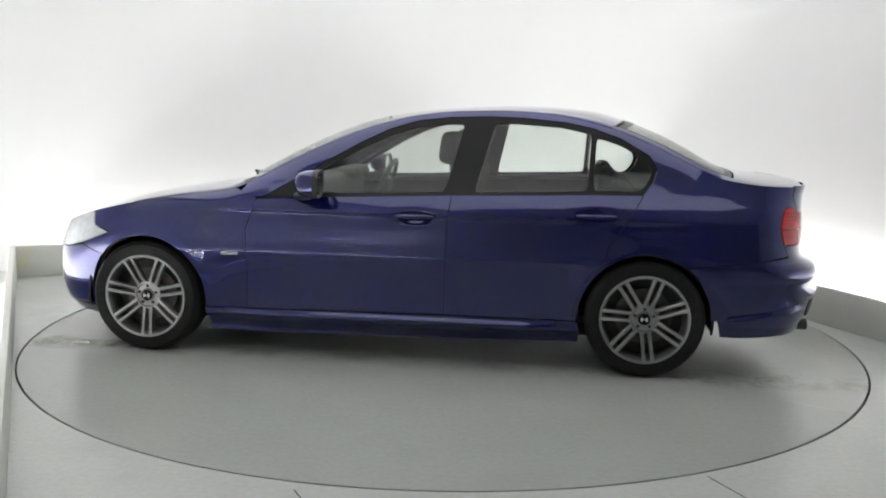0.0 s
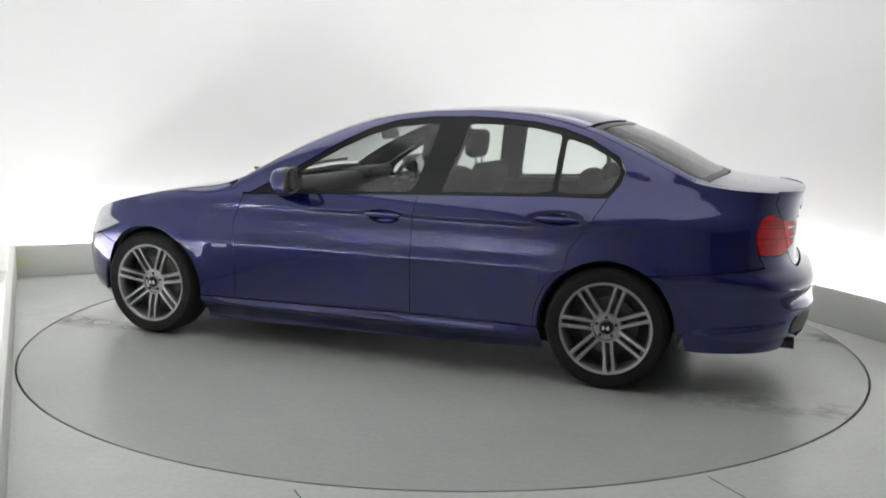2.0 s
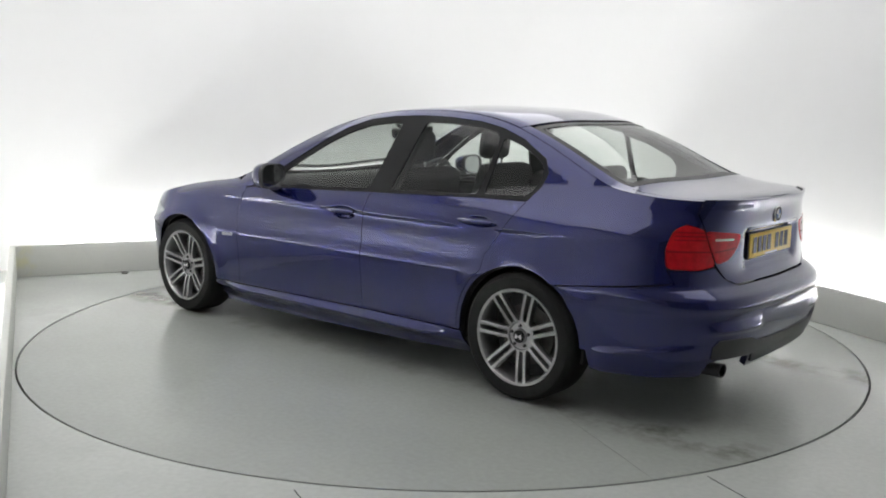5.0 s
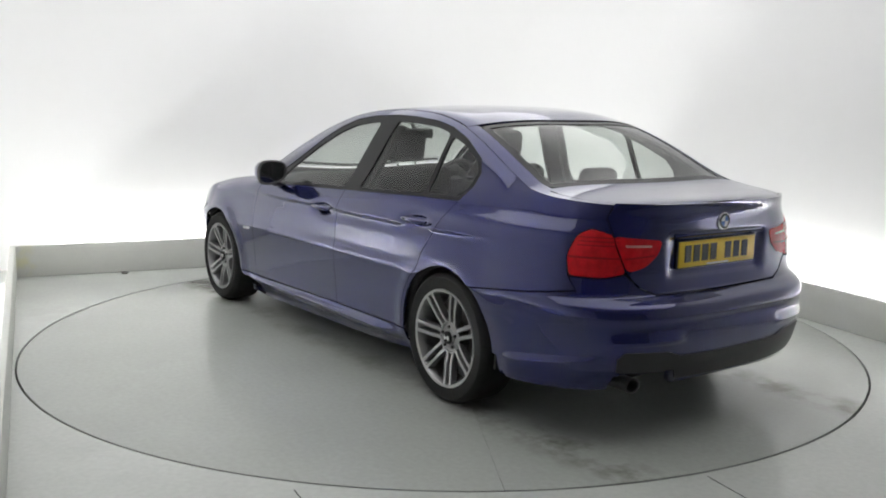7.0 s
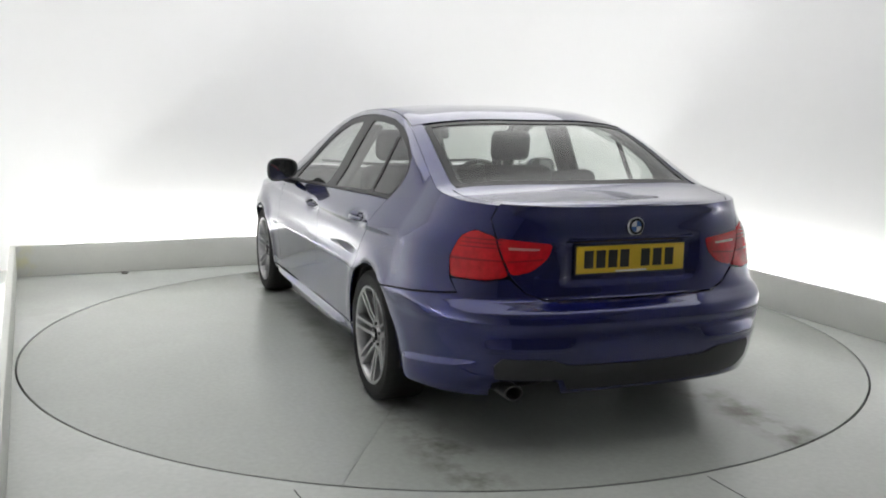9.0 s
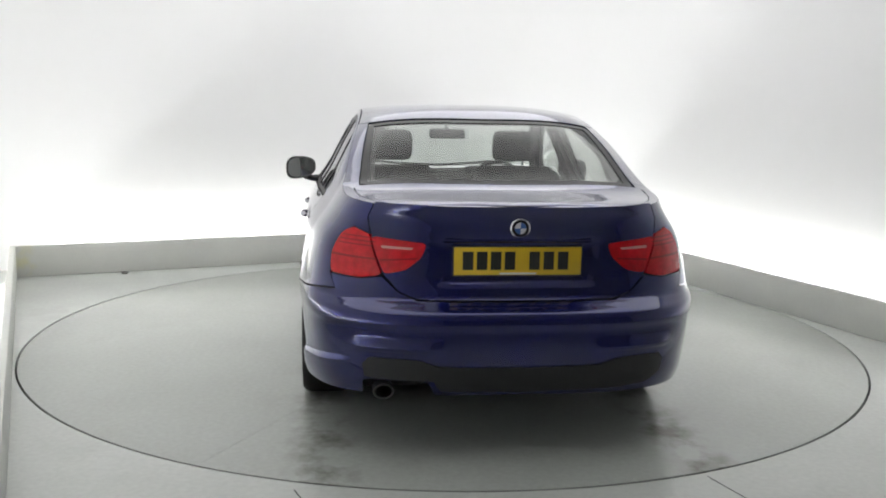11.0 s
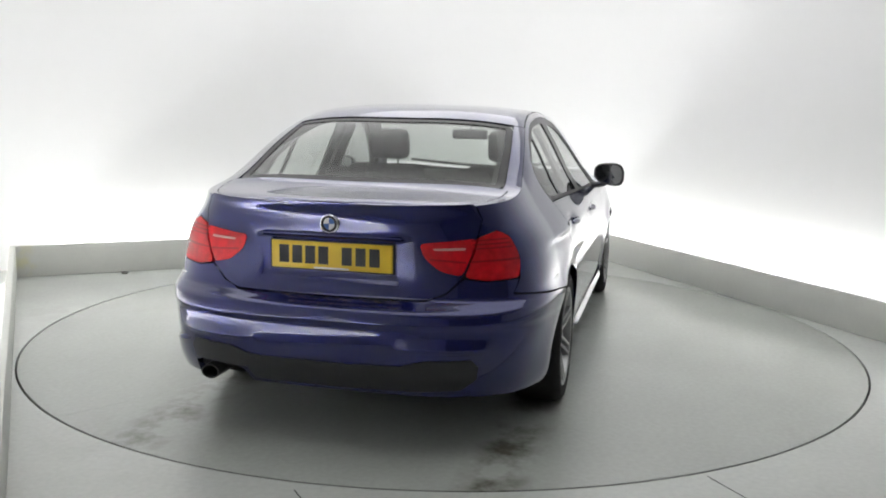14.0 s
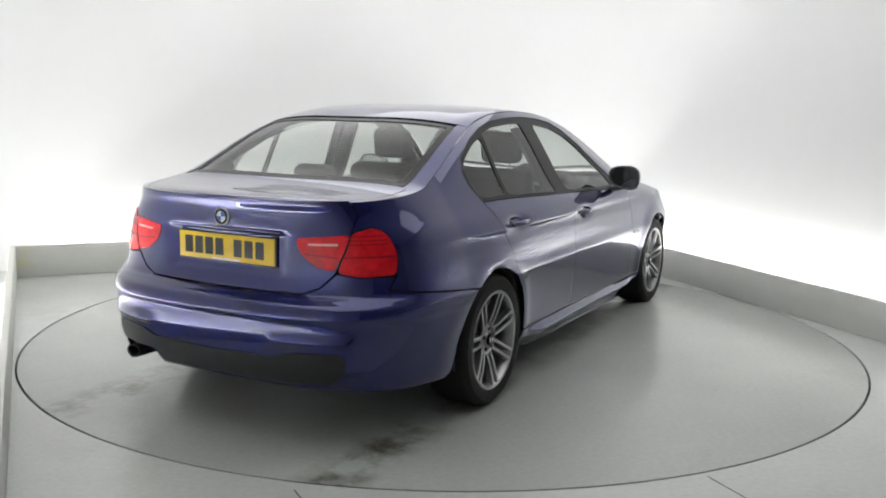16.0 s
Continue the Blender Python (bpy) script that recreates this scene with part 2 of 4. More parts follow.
def skin(name, poly, surf, mat, parent, label="", step=.035, off=0.0, lip=.012, gap=.0017, holes=(), mirror=False, soften=None, stretch=1.0):
    """A sheet cut to the outline poly on the surface surf(u, v), with edges turned in."""
    poly = [p for i, p in enumerate(poly) if math.dist(p[:2], poly[i - 1][:2]) > 1e-4]
    poly = shrink(poly, gap) if gap else poly
    rings = [resample([(p[0], p[1] * stretch) for p in r], step) for r in (poly, *holes)]
    poly = rings[0]
    pts, edges = [], []
    for r in rings:
        k = len(pts)
        pts += r
        edges += [(k + i, k + (i + 1) % len(r)) for i in range(len(r))]
    nb = len(pts)
    allb = np.array(pts)
    us, vs = [p[0] for p in poly], [p[1] for p in poly]
    y = min(vs) + step * .5
    row = 0
    while y < max(vs):
        x = min(us) + step * (.5 if row % 2 or stretch > 1 else .25)
        while x < max(us):
            if inside((x, y), poly) and not any(inside((x, y), h) for h in rings[1:]) and np.min(np.hypot(allb[:, 0] - x, allb[:, 1] - y)) > step * .55:
                pts.append((x, y))
            x += step
        y += step * (.87 if stretch == 1 else 1)
        row += 1
    from mathutils.geometry import delaunay_2d_cdt
    v2, _, f2, *_ = delaunay_2d_cdt([Vector(p) for p in pts], edges, [], 0, 1e-6)
    grid = v2
    v2 = [(p[0], p[1] / stretch) for p in v2]
    co, nr = [], []
    sg = -1 if surf in FLANKS else 1
    for p in v2:
        n = surf_normal(surf, p[0], p[1]) * sg
        co.append(np.array(surf(p[0], p[1])) + n * off)
        nr.append(soften(surf, p[0], p[1], n) if soften else n)
    faces = []
    for f in f2:
        c = (sum(grid[i][0] for i in f) / 3, sum(grid[i][1] for i in f) / 3)
        if inside(c, poly) and not any(inside(c, h) for h in rings[1:]):
            a, b, d = (co[i] for i in f)
            n = np.cross(b - a, d - a)
            faces.append(tuple(f) if n @ nr[f[0]] > 0 else tuple(f)[::-1])
    verts, norms = [tuple(c) for c in co], [tuple(n) for n in nr]
    if lip:
        count = {}
        for f in faces:
            for i in range(3):
                e = (f[i], f[(i + 1) % 3])
                count[e] = count.get(e, 0) + 1
        for (a, b) in [e for e in count if (e[1], e[0]) not in count]:
            k = len(verts)
            for i, d in ((a, 0), (b, 0), (b, lip), (a, lip)):
                verts.append(tuple(co[i] - nr[i] * d))
                norms.append((0, 0, 0))
            faces.append((k + 1, k, k + 3, k + 2))
    if mirror:
        verts = [(x, -y, z) for x, y, z in verts]
        norms = [(x, -y, z) for x, y, z in norms]
        faces = [f[::-1] for f in faces]
    me = bpy.data.meshes.new(name)
    me.from_pydata(verts, [], faces)
    me.polygons.foreach_set("use_smooth", [True] * len(me.polygons))
    me.normals_split_custom_set_from_vertices(norms)
    me.materials.append(mat)
    ob = new(name, me)
    ob.parent = parent
    if label:
        ob["label"] = label
    return ob


# ---- studio ----
A, B = Vector((-3.386, 1.412, 0)), Vector((1.217, 3.541, 0))
U, V = Vector((.9077, .4197, 0)).normalized(), Vector((.3836, -.9235, 0)).normalized()
W = Vector((.4197, -.9077, 0)).normalized()
N_AB, N_R, N_L = Vector((-.4197, .9077, 0)), Vector((.9235, .3836, 0)), Vector((-.9077, -.4197, 0))
TROUGH, H_WALL = .36, 3.5


def strip_wall(name, path, z0, z1, thick, mat):
    """A wall along a path of ground points; its body lies to the left of the path."""
    bm = bmesh.new()
    k = len(path)
    nrm = []
    for i in range(k):
        a, b = path[max(i - 1, 0)], path[min(i + 1, k - 1)]
        d = (b - a).normalized()
        nrm.append(Vector((-d.y, d.x, 0)))
    cols = []
    for p, n in zip(path, nrm):
        q = p + n * thick
        cols.append([bm.verts.new((p.x, p.y, z0)), bm.verts.new((p.x, p.y, z1)), bm.verts.new((q.x, q.y, z1)), bm.verts.new((q.x, q.y, z0))])
    for a, b in zip(cols, cols[1:]):
        for j in range(4):
            bm.faces.new((a[j], b[j], b[(j + 1) % 4], a[(j + 1) % 4]))
    bm.faces.new(cols[0])
    bm.faces.new(cols[-1][::-1])
    bmesh.ops.recalc_face_normals(bm, faces=bm.faces)
    return finish(name, bm, mat)


def structure(ob, label, category):
    return tagged(ob, label, category, kind="structure")


A2, B2 = A + (N_AB + N_L) * TROUGH, B + (N_AB + N_R) * TROUGH
R_COVE = .9
cove = []
for i in range(13):
    t = i / 12
    p0, p1, p2 = B2 - U * R_COVE, B2, B2 + V * R_COVE
    cove.append(p0 * (1 - t) ** 2 + p1 * 2 * t * (1 - t) + p2 * t * t)
C2, D2 = B2 + V * 10.5, A2 + W * 10.5
structure(strip_wall("wall_north", [A2] + cove, -.05, H_WALL, .12, M_WALL), "white painted studio wall with a curved corner", "wall")
structure(strip_wall("wall_east", [cove[-1], C2], -.05, H_WALL, .12, M_WALL), "white painted studio wall washed by hidden lights", "wall")
structure(strip_wall("wall_south", [C2, D2], -.05, H_WALL, .12, M_UNSEEN_WALL), "unseen wall behind the camera, grey to darken reflections", "wall")
structure(strip_wall("wall_west", [D2, A2], -.05, H_WALL, .12, M_WALL), "white painted studio wall beside the turntable", "wall")


def plinth(name, a, b, n):
    d = (b - a).normalized()
    bm = bmesh.new()
    ln = (b - a).length
    box(bm, (ln, .04, .25), Matrix.Translation((a + b) / 2 + n * .02 + Vector((0, 0, .127))) @ Matrix.Rotation(math.atan2(d.y, d.x), 4, "Z"), .006)
    return structure(finish(name, bm, M_PLINTH), "low off-white boxed plinth hiding the wall lights", "plinth")


yellowed(M_PLINTH, A + U * .04 + Vector((0, 0, .14)), .16)
plinth("plinth_north", A - U * .04, B + U * .04, N_AB)
plinth("plinth_east", B + V * .002, B + V * 9.0, N_R)
plinth("plinth_west", A + W * .002, A + W * 6.2, N_L)


def disc_points(r, n=160):
    return [(r * math.cos(2 * math.pi * i / n), r * math.sin(2 * math.pi * i / n)) for i in range(n)]


def flat(z):
    return lambda u, v: (u, v, z)


room = [(p.x, p.y) for p in (A2, B2, C2, D2)]
floor = skin("floor", room, flat(0), M_FLOOR, None, "", step=.6, lip=.0, gap=-.05, holes=[disc_points(R_TABLE + .013)])
structure(floor, "glossy grey painted concrete studio floor", "floor")
bm = bmesh.new()
lathe(bm, [(0.001, -.06), (R_TABLE + .1, -.06), (R_TABLE + .1, -.002), (R_TABLE + .013, -.002)], 160, Matrix.Rotation(radians(90), 4, "X"))
structure(finish("pit", bm, M_GAP), "dark pit rim around the turntable", "floor pit")
bm = bmesh.new()
lathe(bm, [(R_TABLE + .0125, -.030), (R_TABLE + .0125, -.0005), (R_TABLE + .022, -.0005), (R_TABLE + .022, -.030)], 160, Matrix.Rotation(radians(90), 4, "X"))
bmesh.ops.recalc_face_normals(bm, faces=bm.faces)
structure(finish("pit_edge", bm, M_FLOOR), "grey painted edge of the floor round the turntable", "floor edge")
structure(boxed("ceiling", (14, 14, .1), Matrix.Translation((1, -2, H_WALL + .05)), M_CEILING, None, 0), "unseen studio ceiling, grey to dim reflections on the car", "ceiling")

for p, q in (((-.533, -2.48), (-.21, -3.12)), ((1.035, -2.28), (1.42, -3.15))):
    d = Vector((q[0] - p[0], q[1] - p[1], 0))
    structure(boxed("floor_joint", (d.length, .004, .002), Matrix.Translation(((p[0] + q[0]) / 2, (p[1] + q[1]) / 2, .0)) @ Matrix.Rotation(math.atan2(d.y, d.x), 4, "Z"), M_GAP, None, 0), "fine dark joint in the concrete floor", "floor joint")
# grey smudge on the floor, shaped as a flat mound
bm = bmesh.new()
ellipsoid(bm, (.032, .022, .012), Matrix.Translation((-2.62, 1.67, .009)), 14, 8)
tagged(finish("floor_smudge", bm, M_SMUDGE), "faint grey floor smudge beside the plinth, built as a low mound", "door stop")

# hidden strip lights behind the plinths, and an added unseen fill panel over the car
tube_data = {}


def strip_light(p, ang):
    e = tagged(new("strip_light"), "white batten strip light lying behind the low plinth", "strip light", "strip lights behind the plinths")
    e.matrix_basis = Matrix.Translation(p) @ Matrix.Rotation(ang, 4, "Z")
    if not tube_data:
        bm = bmesh.new()
        box(bm, (1.38, .07, .05), Matrix.Translation((0, 0, .025)), .006)
        tube_data["batten"] = finish("batten", bm, M_WHITE, e)
        bm = bmesh.new()
        lathe(bm, [(.001, -.68), (.016, -.68), (.016, .68), (.001, .68)], 16, Matrix.Translation((0, 0, .085)) @ Matrix.Rotation(radians(90), 4, "Z"))
        tube_data["tube"] = finish("tube", bm, M_TUBE, e, "glowing white fluorescent tube")
    else:
        for k in ("batten", "tube"):
            o = tube_data[k].copy()
            scene.collection.objects.link(o)
            o.parent = e
    return e


for start, d, n, count, first in ((A, U, N_AB, 3, 1.0), (B, V, N_R, 4, .95), (A, W, N_L, 4, 1.0)):
    for i in range(count):
        strip_light(start + d * (first + (1.55 if count == 3 else 1.42) * i) + n * .24, math.atan2(d.y, d.x))
soft = tagged(new("added_fill_panel"), "unseen white fill panel added over the turntable", "ceiling light")
soft.matrix_basis = pose(.0, .1, H_WALL - .14, 0, 0, 23.5)
boxed("housing", (5.3, 6.0, .1), Matrix.Translation((0, 0, .07)), M_WHITE, soft, .01)
boxed("diffuser", (5.2, 5.9, .03), Matrix.Translation((0, 0, 0)), M_PANEL, soft, .004, "glowing face of the added fill panel")

# ---- turntable ----
table = tagged(new("turntable"), "round grey painted turntable flush with the floor", "turntable")
for half in (0, 180):
    a0 = 149.7 + half
    pts = [(math.cos(radians(a)), math.sin(radians(a))) for a in np.linspace(a0, a0 + 180, 97)]
    off = Vector((-math.sin(radians(a0)), math.cos(radians(a0)))) * .0009
    outline = [(R_TABLE * c + off.x, R_TABLE * q + off.y) for c, q in pts]
    skin("deck_plate", outline, flat(0), M_TABLE, table, "worn grey painted deck plate with tyre marks", step=.3, lip=.02, gap=0)


# ---- shape of the car ----
def pchip(pts):
    xs = np.array([p[0] for p in pts], float)
    ys = np.array([p[1] for p in pts], float)
    h, d = np.diff(xs), np.diff(ys) / np.diff(xs)
    m = np.zeros(len(xs))
    for i in range(1, len(xs) - 1):
        if d[i - 1] * d[i] > 0:
            a, b = 2 * h[i] + h[i - 1], h[i] + 2 * h[i - 1]
            m[i] = (a + b) / (a / d[i - 1] + b / d[i])
    m[0], m[-1] = d[0], d[-1]
    xs, ys, h, m = xs.tolist(), ys.tolist(), h.tolist(), m.tolist()
    last = len(h) - 1

    def f(x):
        x = min(max(x, xs[0]), xs[-1])
        i = 0
        while i < last and x > xs[i + 1]:
            i += 1
        t = (x - xs[i]) / h[i]
        r = 1 - t
        return (ys[i] * (1 + 2 * t) + m[i] * h[i] * t) * r * r + (ys[i + 1] * (1 + 2 * r) - m[i + 1] * h[i] * r) * t * t
    return f


# body section: half width against height
section = pchip([(.15, .76), (.2, .80), (.24, .845), (.30, .858), (.34, .861), (.42, .868), (.52, .878), (.575, .8835), (.598, .8855), (.614, .8835),
                 (.635, .8775), (.66, .8738), (.70, .8728), (.75, .8715), (.785, .8665), (.80, .8655), (.814, .868), (.827, .8735), (.84, .871),
                 (.86, .863), (.89, .848), (.93, .822), (.97, .795), (1.04, .752), (1.12, .712), (1.2, .672), (1.3, .618), (1.36, .585), (1.45, .54)])
plain_section = pchip([(.66, .8738), (.70, .8728), (.75, .8712), (.80, .8695), (.84, .866), (.86, .861), (.89, .848), (.93, .822)])
crease_fade = pchip([(-2.5, 0), (-1.85, 0), (-1.5, .75), (-1.3, 1), (.7, 1), (1.15, 0), (2.5, 0)])
# taper along the car, low and high
taper_low = pchip([(-2.0, .97), (-1.75, .985), (-1.38, 1.0), (-1.0, 1.0), (-.4, 1.0), (.5, 1.0), (1.0, 1.0), (1.38, 1.008), (1.7, .985), (2.0, .96)])
taper_top = pchip([(-2.2, .86), (-1.7, .93), (-1.2, .985), (-.7, 1.0), (0, .99), (.5, .975), (.9, .97), (1.3, .955), (1.8, .90), (2.1, .84)])
rear_x = pchip([(.15, -2.24), (.24, -2.30), (.34, -2.345), (.46, -2.365), (.54, -2.36), (.585, -2.345), (.615, -2.30), (.64, -2.265), (.72, -2.255),
                (.85, -2.255), (.92, -2.260), (.96, -2.266), (1.0, -2.280), (1.06, -2.29)])
front_x = pchip([(.15, 2.05), (.24, 2.12), (.40, 2.16), (.52, 2.16), (.60, 2.13), (.70, 2.08), (.78, 1.98), (.9, 1.80)])
X_REAR, X_FRONT, L_REAR, L_FRONT = -1.65, 1.5, 1.2, 1.2
mid_z = pchip([(-2.31, .998), (-2.26, 1.018), (-2.07, 1.034), (-1.92, 1.055), (-1.8, 1.10), (-1.6, 1.208), (-1.47, 1.272), (-1.265, 1.345), (-1.06, 1.392),
               (-.85, 1.409), (-.65, 1.413), (-.45, 1.407), (-.24, 1.392), (-.03, 1.368), (.18, 1.325), (.39, 1.252), (.61, 1.152),
               (.83, 1.03), (.97, .952), (1.2, .912), (1.58, .846), (1.85, .775), (2.0, .715), (2.1, .64)])
rail_z = pchip([(-2.31, .985), (-2.2, 1.005), (-1.95, 1.022), (-1.78, 1.045), (-1.65, 1.095), (-1.45, 1.19), (-1.25, 1.275), (-1.05, 1.335), (-.85, 1.367), (-.6, 1.379), (-.35, 1.372),
                (-.12, 1.346), (.1, 1.29), (.35, 1.192), (.6, 1.07), (.8, .962), (.9, .925), (1.2, .885), (1.58, .81), (1.85, .735), (2.0, .67), (2.1, .60)])


def width(x, z):
    k = min(max((z - .62) / .35, 0), 1)
    k = k * k * (3 - 2 * k)
    w = section(z)
    if .66 < z < .93:
        c = crease_fade(x)
        w = w * c + plain_section(z) * (1 - c)
    w *= (taper_low(x) * (1 - k) + taper_top(x) * k)
    for cx in (-1.38, 1.38):
        d = math.hypot(x - cx, z - .31)
        w += .012 * math.exp(-((d - .37) / .055) ** 2)
    return w


def corner(f, n):
    c, s = math.cos(f), math.sin(f)
    r = (abs(c) ** n + abs(s) ** n) ** (-1 / n)
    return r * s, r * c


def side(s, z):
    """Point of the left flank, bumpers included: s runs along the car and round its corners."""
    if s < X_REAR:
        a, b = corner((X_REAR - s) / L_REAR * math.pi / 2, 3.3)
        return (X_REAR + (rear_x(z) - X_REAR) * a, width(X_REAR + (rear_x(z) - X_REAR) * a * .5, z) * b, z)
    if s > X_FRONT:
        a, b = corner((s - X_FRONT) / L_FRONT * math.pi / 2, 2.5)
        return (X_FRONT + (front_x(z) - X_FRONT) * a, width(X_FRONT + (front_x(z) - X_FRONT) * a * .5, z) * b, z)
    return (s, width(s, z), z)


def top(x, y):
    """Point of the upper surfaces: bonnet, screens, roof and boot."""
    w = width(max(min(x, 1.9), -2.1), rail_z(x))
    if x < X_REAR or x > X_FRONT:
        z = rail_z(x)
        q = (x - X_REAR) / (rear_x(z) - X_REAR) if x < 0 else (x - X_FRONT) / (front_x(z) - X_FRONT)
        n = 3.3 if x < 0 else 2.5
        w = width(X_REAR if x < 0 else X_FRONT, z) * max(1 - min(q, .999) ** n, .02) ** (1 / n)
    r = min(abs(y) / w, 1)
    return (x, y, rail_z(x) + (mid_z(x) - rail_z(x)) * (1 - r ** 2.3))

# ---- car ----
car = tagged(new("car"), "dark blue metallic four-door saloon with twin-spoke alloy wheels", "car")
S_MID = X_REAR - L_REAR           # middle of the tail


def edge_z(s):
    z = 1.0
    for _ in range(25):
        z = .5 * z + .5 * rail_z(side(s, z)[0])
    return z


def rail_points(a, b, n):
    return [(a + (b - a) * i / n, edge_z(a + (b - a) * i / n)) for i in range(n + 1)]


def arc(cx, cz, r, a0, a1, n=16):
    return [(cx + r * math.cos(radians(a0 + (a1 - a0) * i / n)), cz + r * math.sin(radians(a0 + (a1 - a0) * i / n))) for i in range(n + 1)]


def both(pts):
    """Outline on the tail, given for its left half, closed with its mirror image."""
    return list(pts) + [(2 * S_MID - s, z) for s, z in reversed(pts)]


def topw(x):
    z = rail_z(x)
    if x < X_REAR or x > X_FRONT:
        q, n, x0 = ((x - X_REAR) / (rear_x(z) - X_REAR), 3.3, X_REAR) if x < 0 else ((x - X_FRONT) / (front_x(z) - X_FRONT), 2.5, X_FRONT)
        return width(x0 + (x - x0) * .5, z) * max(1 - min(q, .999) ** n, .02) ** (1 / n)
    return width(x, z)


def topn(x, v):
    """Upper surface by x and the share v / 0.7 of its half width."""
    r = min(abs(v) / .7, 1)
    return (x, v / .7 * topw(x), rail_z(x) + (mid_z(x) - rail_z(x)) * (1 - r ** (2.9 - 1.1 * min(max((x - .8) / .3, 0), 1))))


def edge_normal(x, s):
    a, b = surf_normal(topn, x, .69), -surf_normal(side, s, edge_z(s) - .004)
    n = a / np.linalg.norm(a) + b
    return n / np.linalg.norm(n)


def round_top(surf, x, v, n):
    """Shade the upper panels round towards the flanks."""
    if abs(v) < .60 or x < -1.75 or x > 1.45:
        return n
    k = min((abs(v) - .60) / .10, 1)
    e = edge_normal(x, x) * (1, 1 if v > 0 else -1, 1)
    n = n * (1 - k) + e * k
    return n / np.linalg.norm(n)


def round_side(surf, s, z, n):
    if s < -1.65 or s > 1.45 or z < .8:
        return n
    k = min(max((z - edge_z(s) + .09) / .09, 0), 1)
    if not k:
        return n
    n = n * (1 - k) + edge_normal(s, s) * k
    return n / np.linalg.norm(n)


belt = pchip([(-1.5, .966), (-1.352, .963), (-1.089, .961), (-.345, .935), (.273, .910), (.75, .892)])
Z_AX = .306
DLO = [(.70, .893), (.273, .910), (-.345, .935), (-1.089, .961), (-1.352, .963), (-1.402, 1.03), (-1.418, 1.093), (-1.38, 1.160), (-1.23, 1.245), (-1.079, 1.297),
       (-.928, 1.327), (-.713, 1.345), (-.528, 1.350), (-.31, 1.342), (-.123, 1.320), (.031, 1.272), (.182, 1.199), (.302, 1.130), (.377, 1.085), (.55, .982)]
G_FRONT = [(.52, .918), (-.302, .948), (-.387, 1.308), (-.31, 1.310), (-.125, 1.288), (.025, 1.242), (.175, 1.171), (.30, 1.099), (.375, 1.053), (.475, .985)]
G_REAR = [(-.462, .953), (-1.058, .976), (-1.072, 1.270), (-.928, 1.301), (-.713, 1.317), (-.555, 1.319)]
G_QUARTER = [(-1.09, .978), (-1.335, .981), (-1.378, 1.035), (-1.394, 1.092), (-1.36, 1.146), (-1.225, 1.217), (-1.10, 1.255)]
LIGHT_OUT = [(-2.142, .80), (-2.160, .885), (-2.20, .908), (-2.292, .885), (-2.375, .727), (-2.30, .713), (-2.165, .722)]
LIGHT_IN = [(-2.303, .880), (-2.508, .857), (-2.498, .80), (-2.452, .750), (-2.385, .731)]
def lid_top(s):
    z = edge_z(s)
    return z + .020 * (1 - min(abs(side(s, z)[1]) / .70, 1) ** 2.9)


LID = [(S_MID + (-2.235 - S_MID) * i / 14, lid_top(S_MID + (-2.235 - S_MID) * i / 14)) for i in range(15)] + [(-2.237, .955), (-2.298, .883), (-2.381, .727), (-2.44, .662), (-2.50, .634), (S_MID, .630)]
ARCH_R, ARCH_F = .352, .356


def lid_surface(s, z):
    x, y, zz = side(s, z)
    k = 1 / (1 + math.exp(-(.315 - abs(y)) / .008)) / (1 + math.exp(-(z - .693) / .005)) / (1 + math.exp(-(.868 - z) / .005))
    return (x + .022 * k, y, zz)


def bumper_surface(s, z):
    """Rear bumper: a step under the waist crease and a framed lower vent."""
    x, y, zz = side(s, z)
    d = abs(s - S_MID)
    k = 1 / (1 + math.exp(-(.535 - z) / .006))
    ramp = min(max((.488 - z) / .04, 0), 1)
    vent = ramp / (1 + math.exp(-(z - .438) / .003)) / (1 + math.exp(-(.56 - d) / .008)) / (1 + math.exp(-(d - .29) / .008))
    f = -.010 * k + .012 * vent
    win = 1 / (1 + math.exp(-(s + 2.24) / .03)) / (1 + math.exp((s + 1.84) / .02))
    t = min(max((.372 - .12 * (s + 2.0) - z) / .028, 0), 1)
    skirt = .016 * t * t * (3 - 2 * t) * win
    return (x - f * (1 if s < X_REAR else 0), y * (1 + f * .3) + skirt, zz)


def sill_surface(s, z):
    """Side skirt: a ledge that stands out below the doors."""
    x, y, zz = side(s, z)
    k = min(max((.284 - z) / .045, 0), 1)
    ends = min(max((1.0 - abs(x)) / .25, 0), 1)
    return (x, y + .034 * k * k * (3 - 2 * k) * ends, zz)


def door_surface(s, z):
    """Door skin, dished behind the handles."""
    x, y, zz = side(s, z)
    for hx, hz in ((-.152, .812), (-1.108, .843)):
        d = ((s - hx) / .105) ** 2 + ((z - hz) / .034) ** 2
        if d < 9:
            y -= .020 * math.exp(-d ** 1.5)
    return (x, y, zz)


quarter = ([(.86, .885)] + rail_points(.80, -2.23, 46) + [(-2.235, .955), (-2.292, .888), (-2.20, .911), (-2.157, .887), (-2.139, .80), (-2.160, .72), (-2.20, .66)]
           + [(-1.95, .635), (-1.70, .612), (-1.60, .602)] + arc(-1.38, Z_AX, ARCH_R, 123, 0, 18) + [(-1.02, .29), (-1.006, .29)]
           + arc(-1.38, Z_AX, .376, 0, 55, 8) + [(-1.175, .69), (-1.28, .838), (-1.352, .963)] + DLO[5:] + [(.70, .893)])
fender = ([(.732, .886), (.788, .72), (.777, .516), (.79, .272), (1.02, .272)] + arc(1.38, Z_AX, ARCH_F, 180, 42, 18) + [(1.70, .563), (1.80, .60), (1.60, .672), (1.73, .705)]
          + rail_points(1.80, .86, 14) + [(.78, .9)])
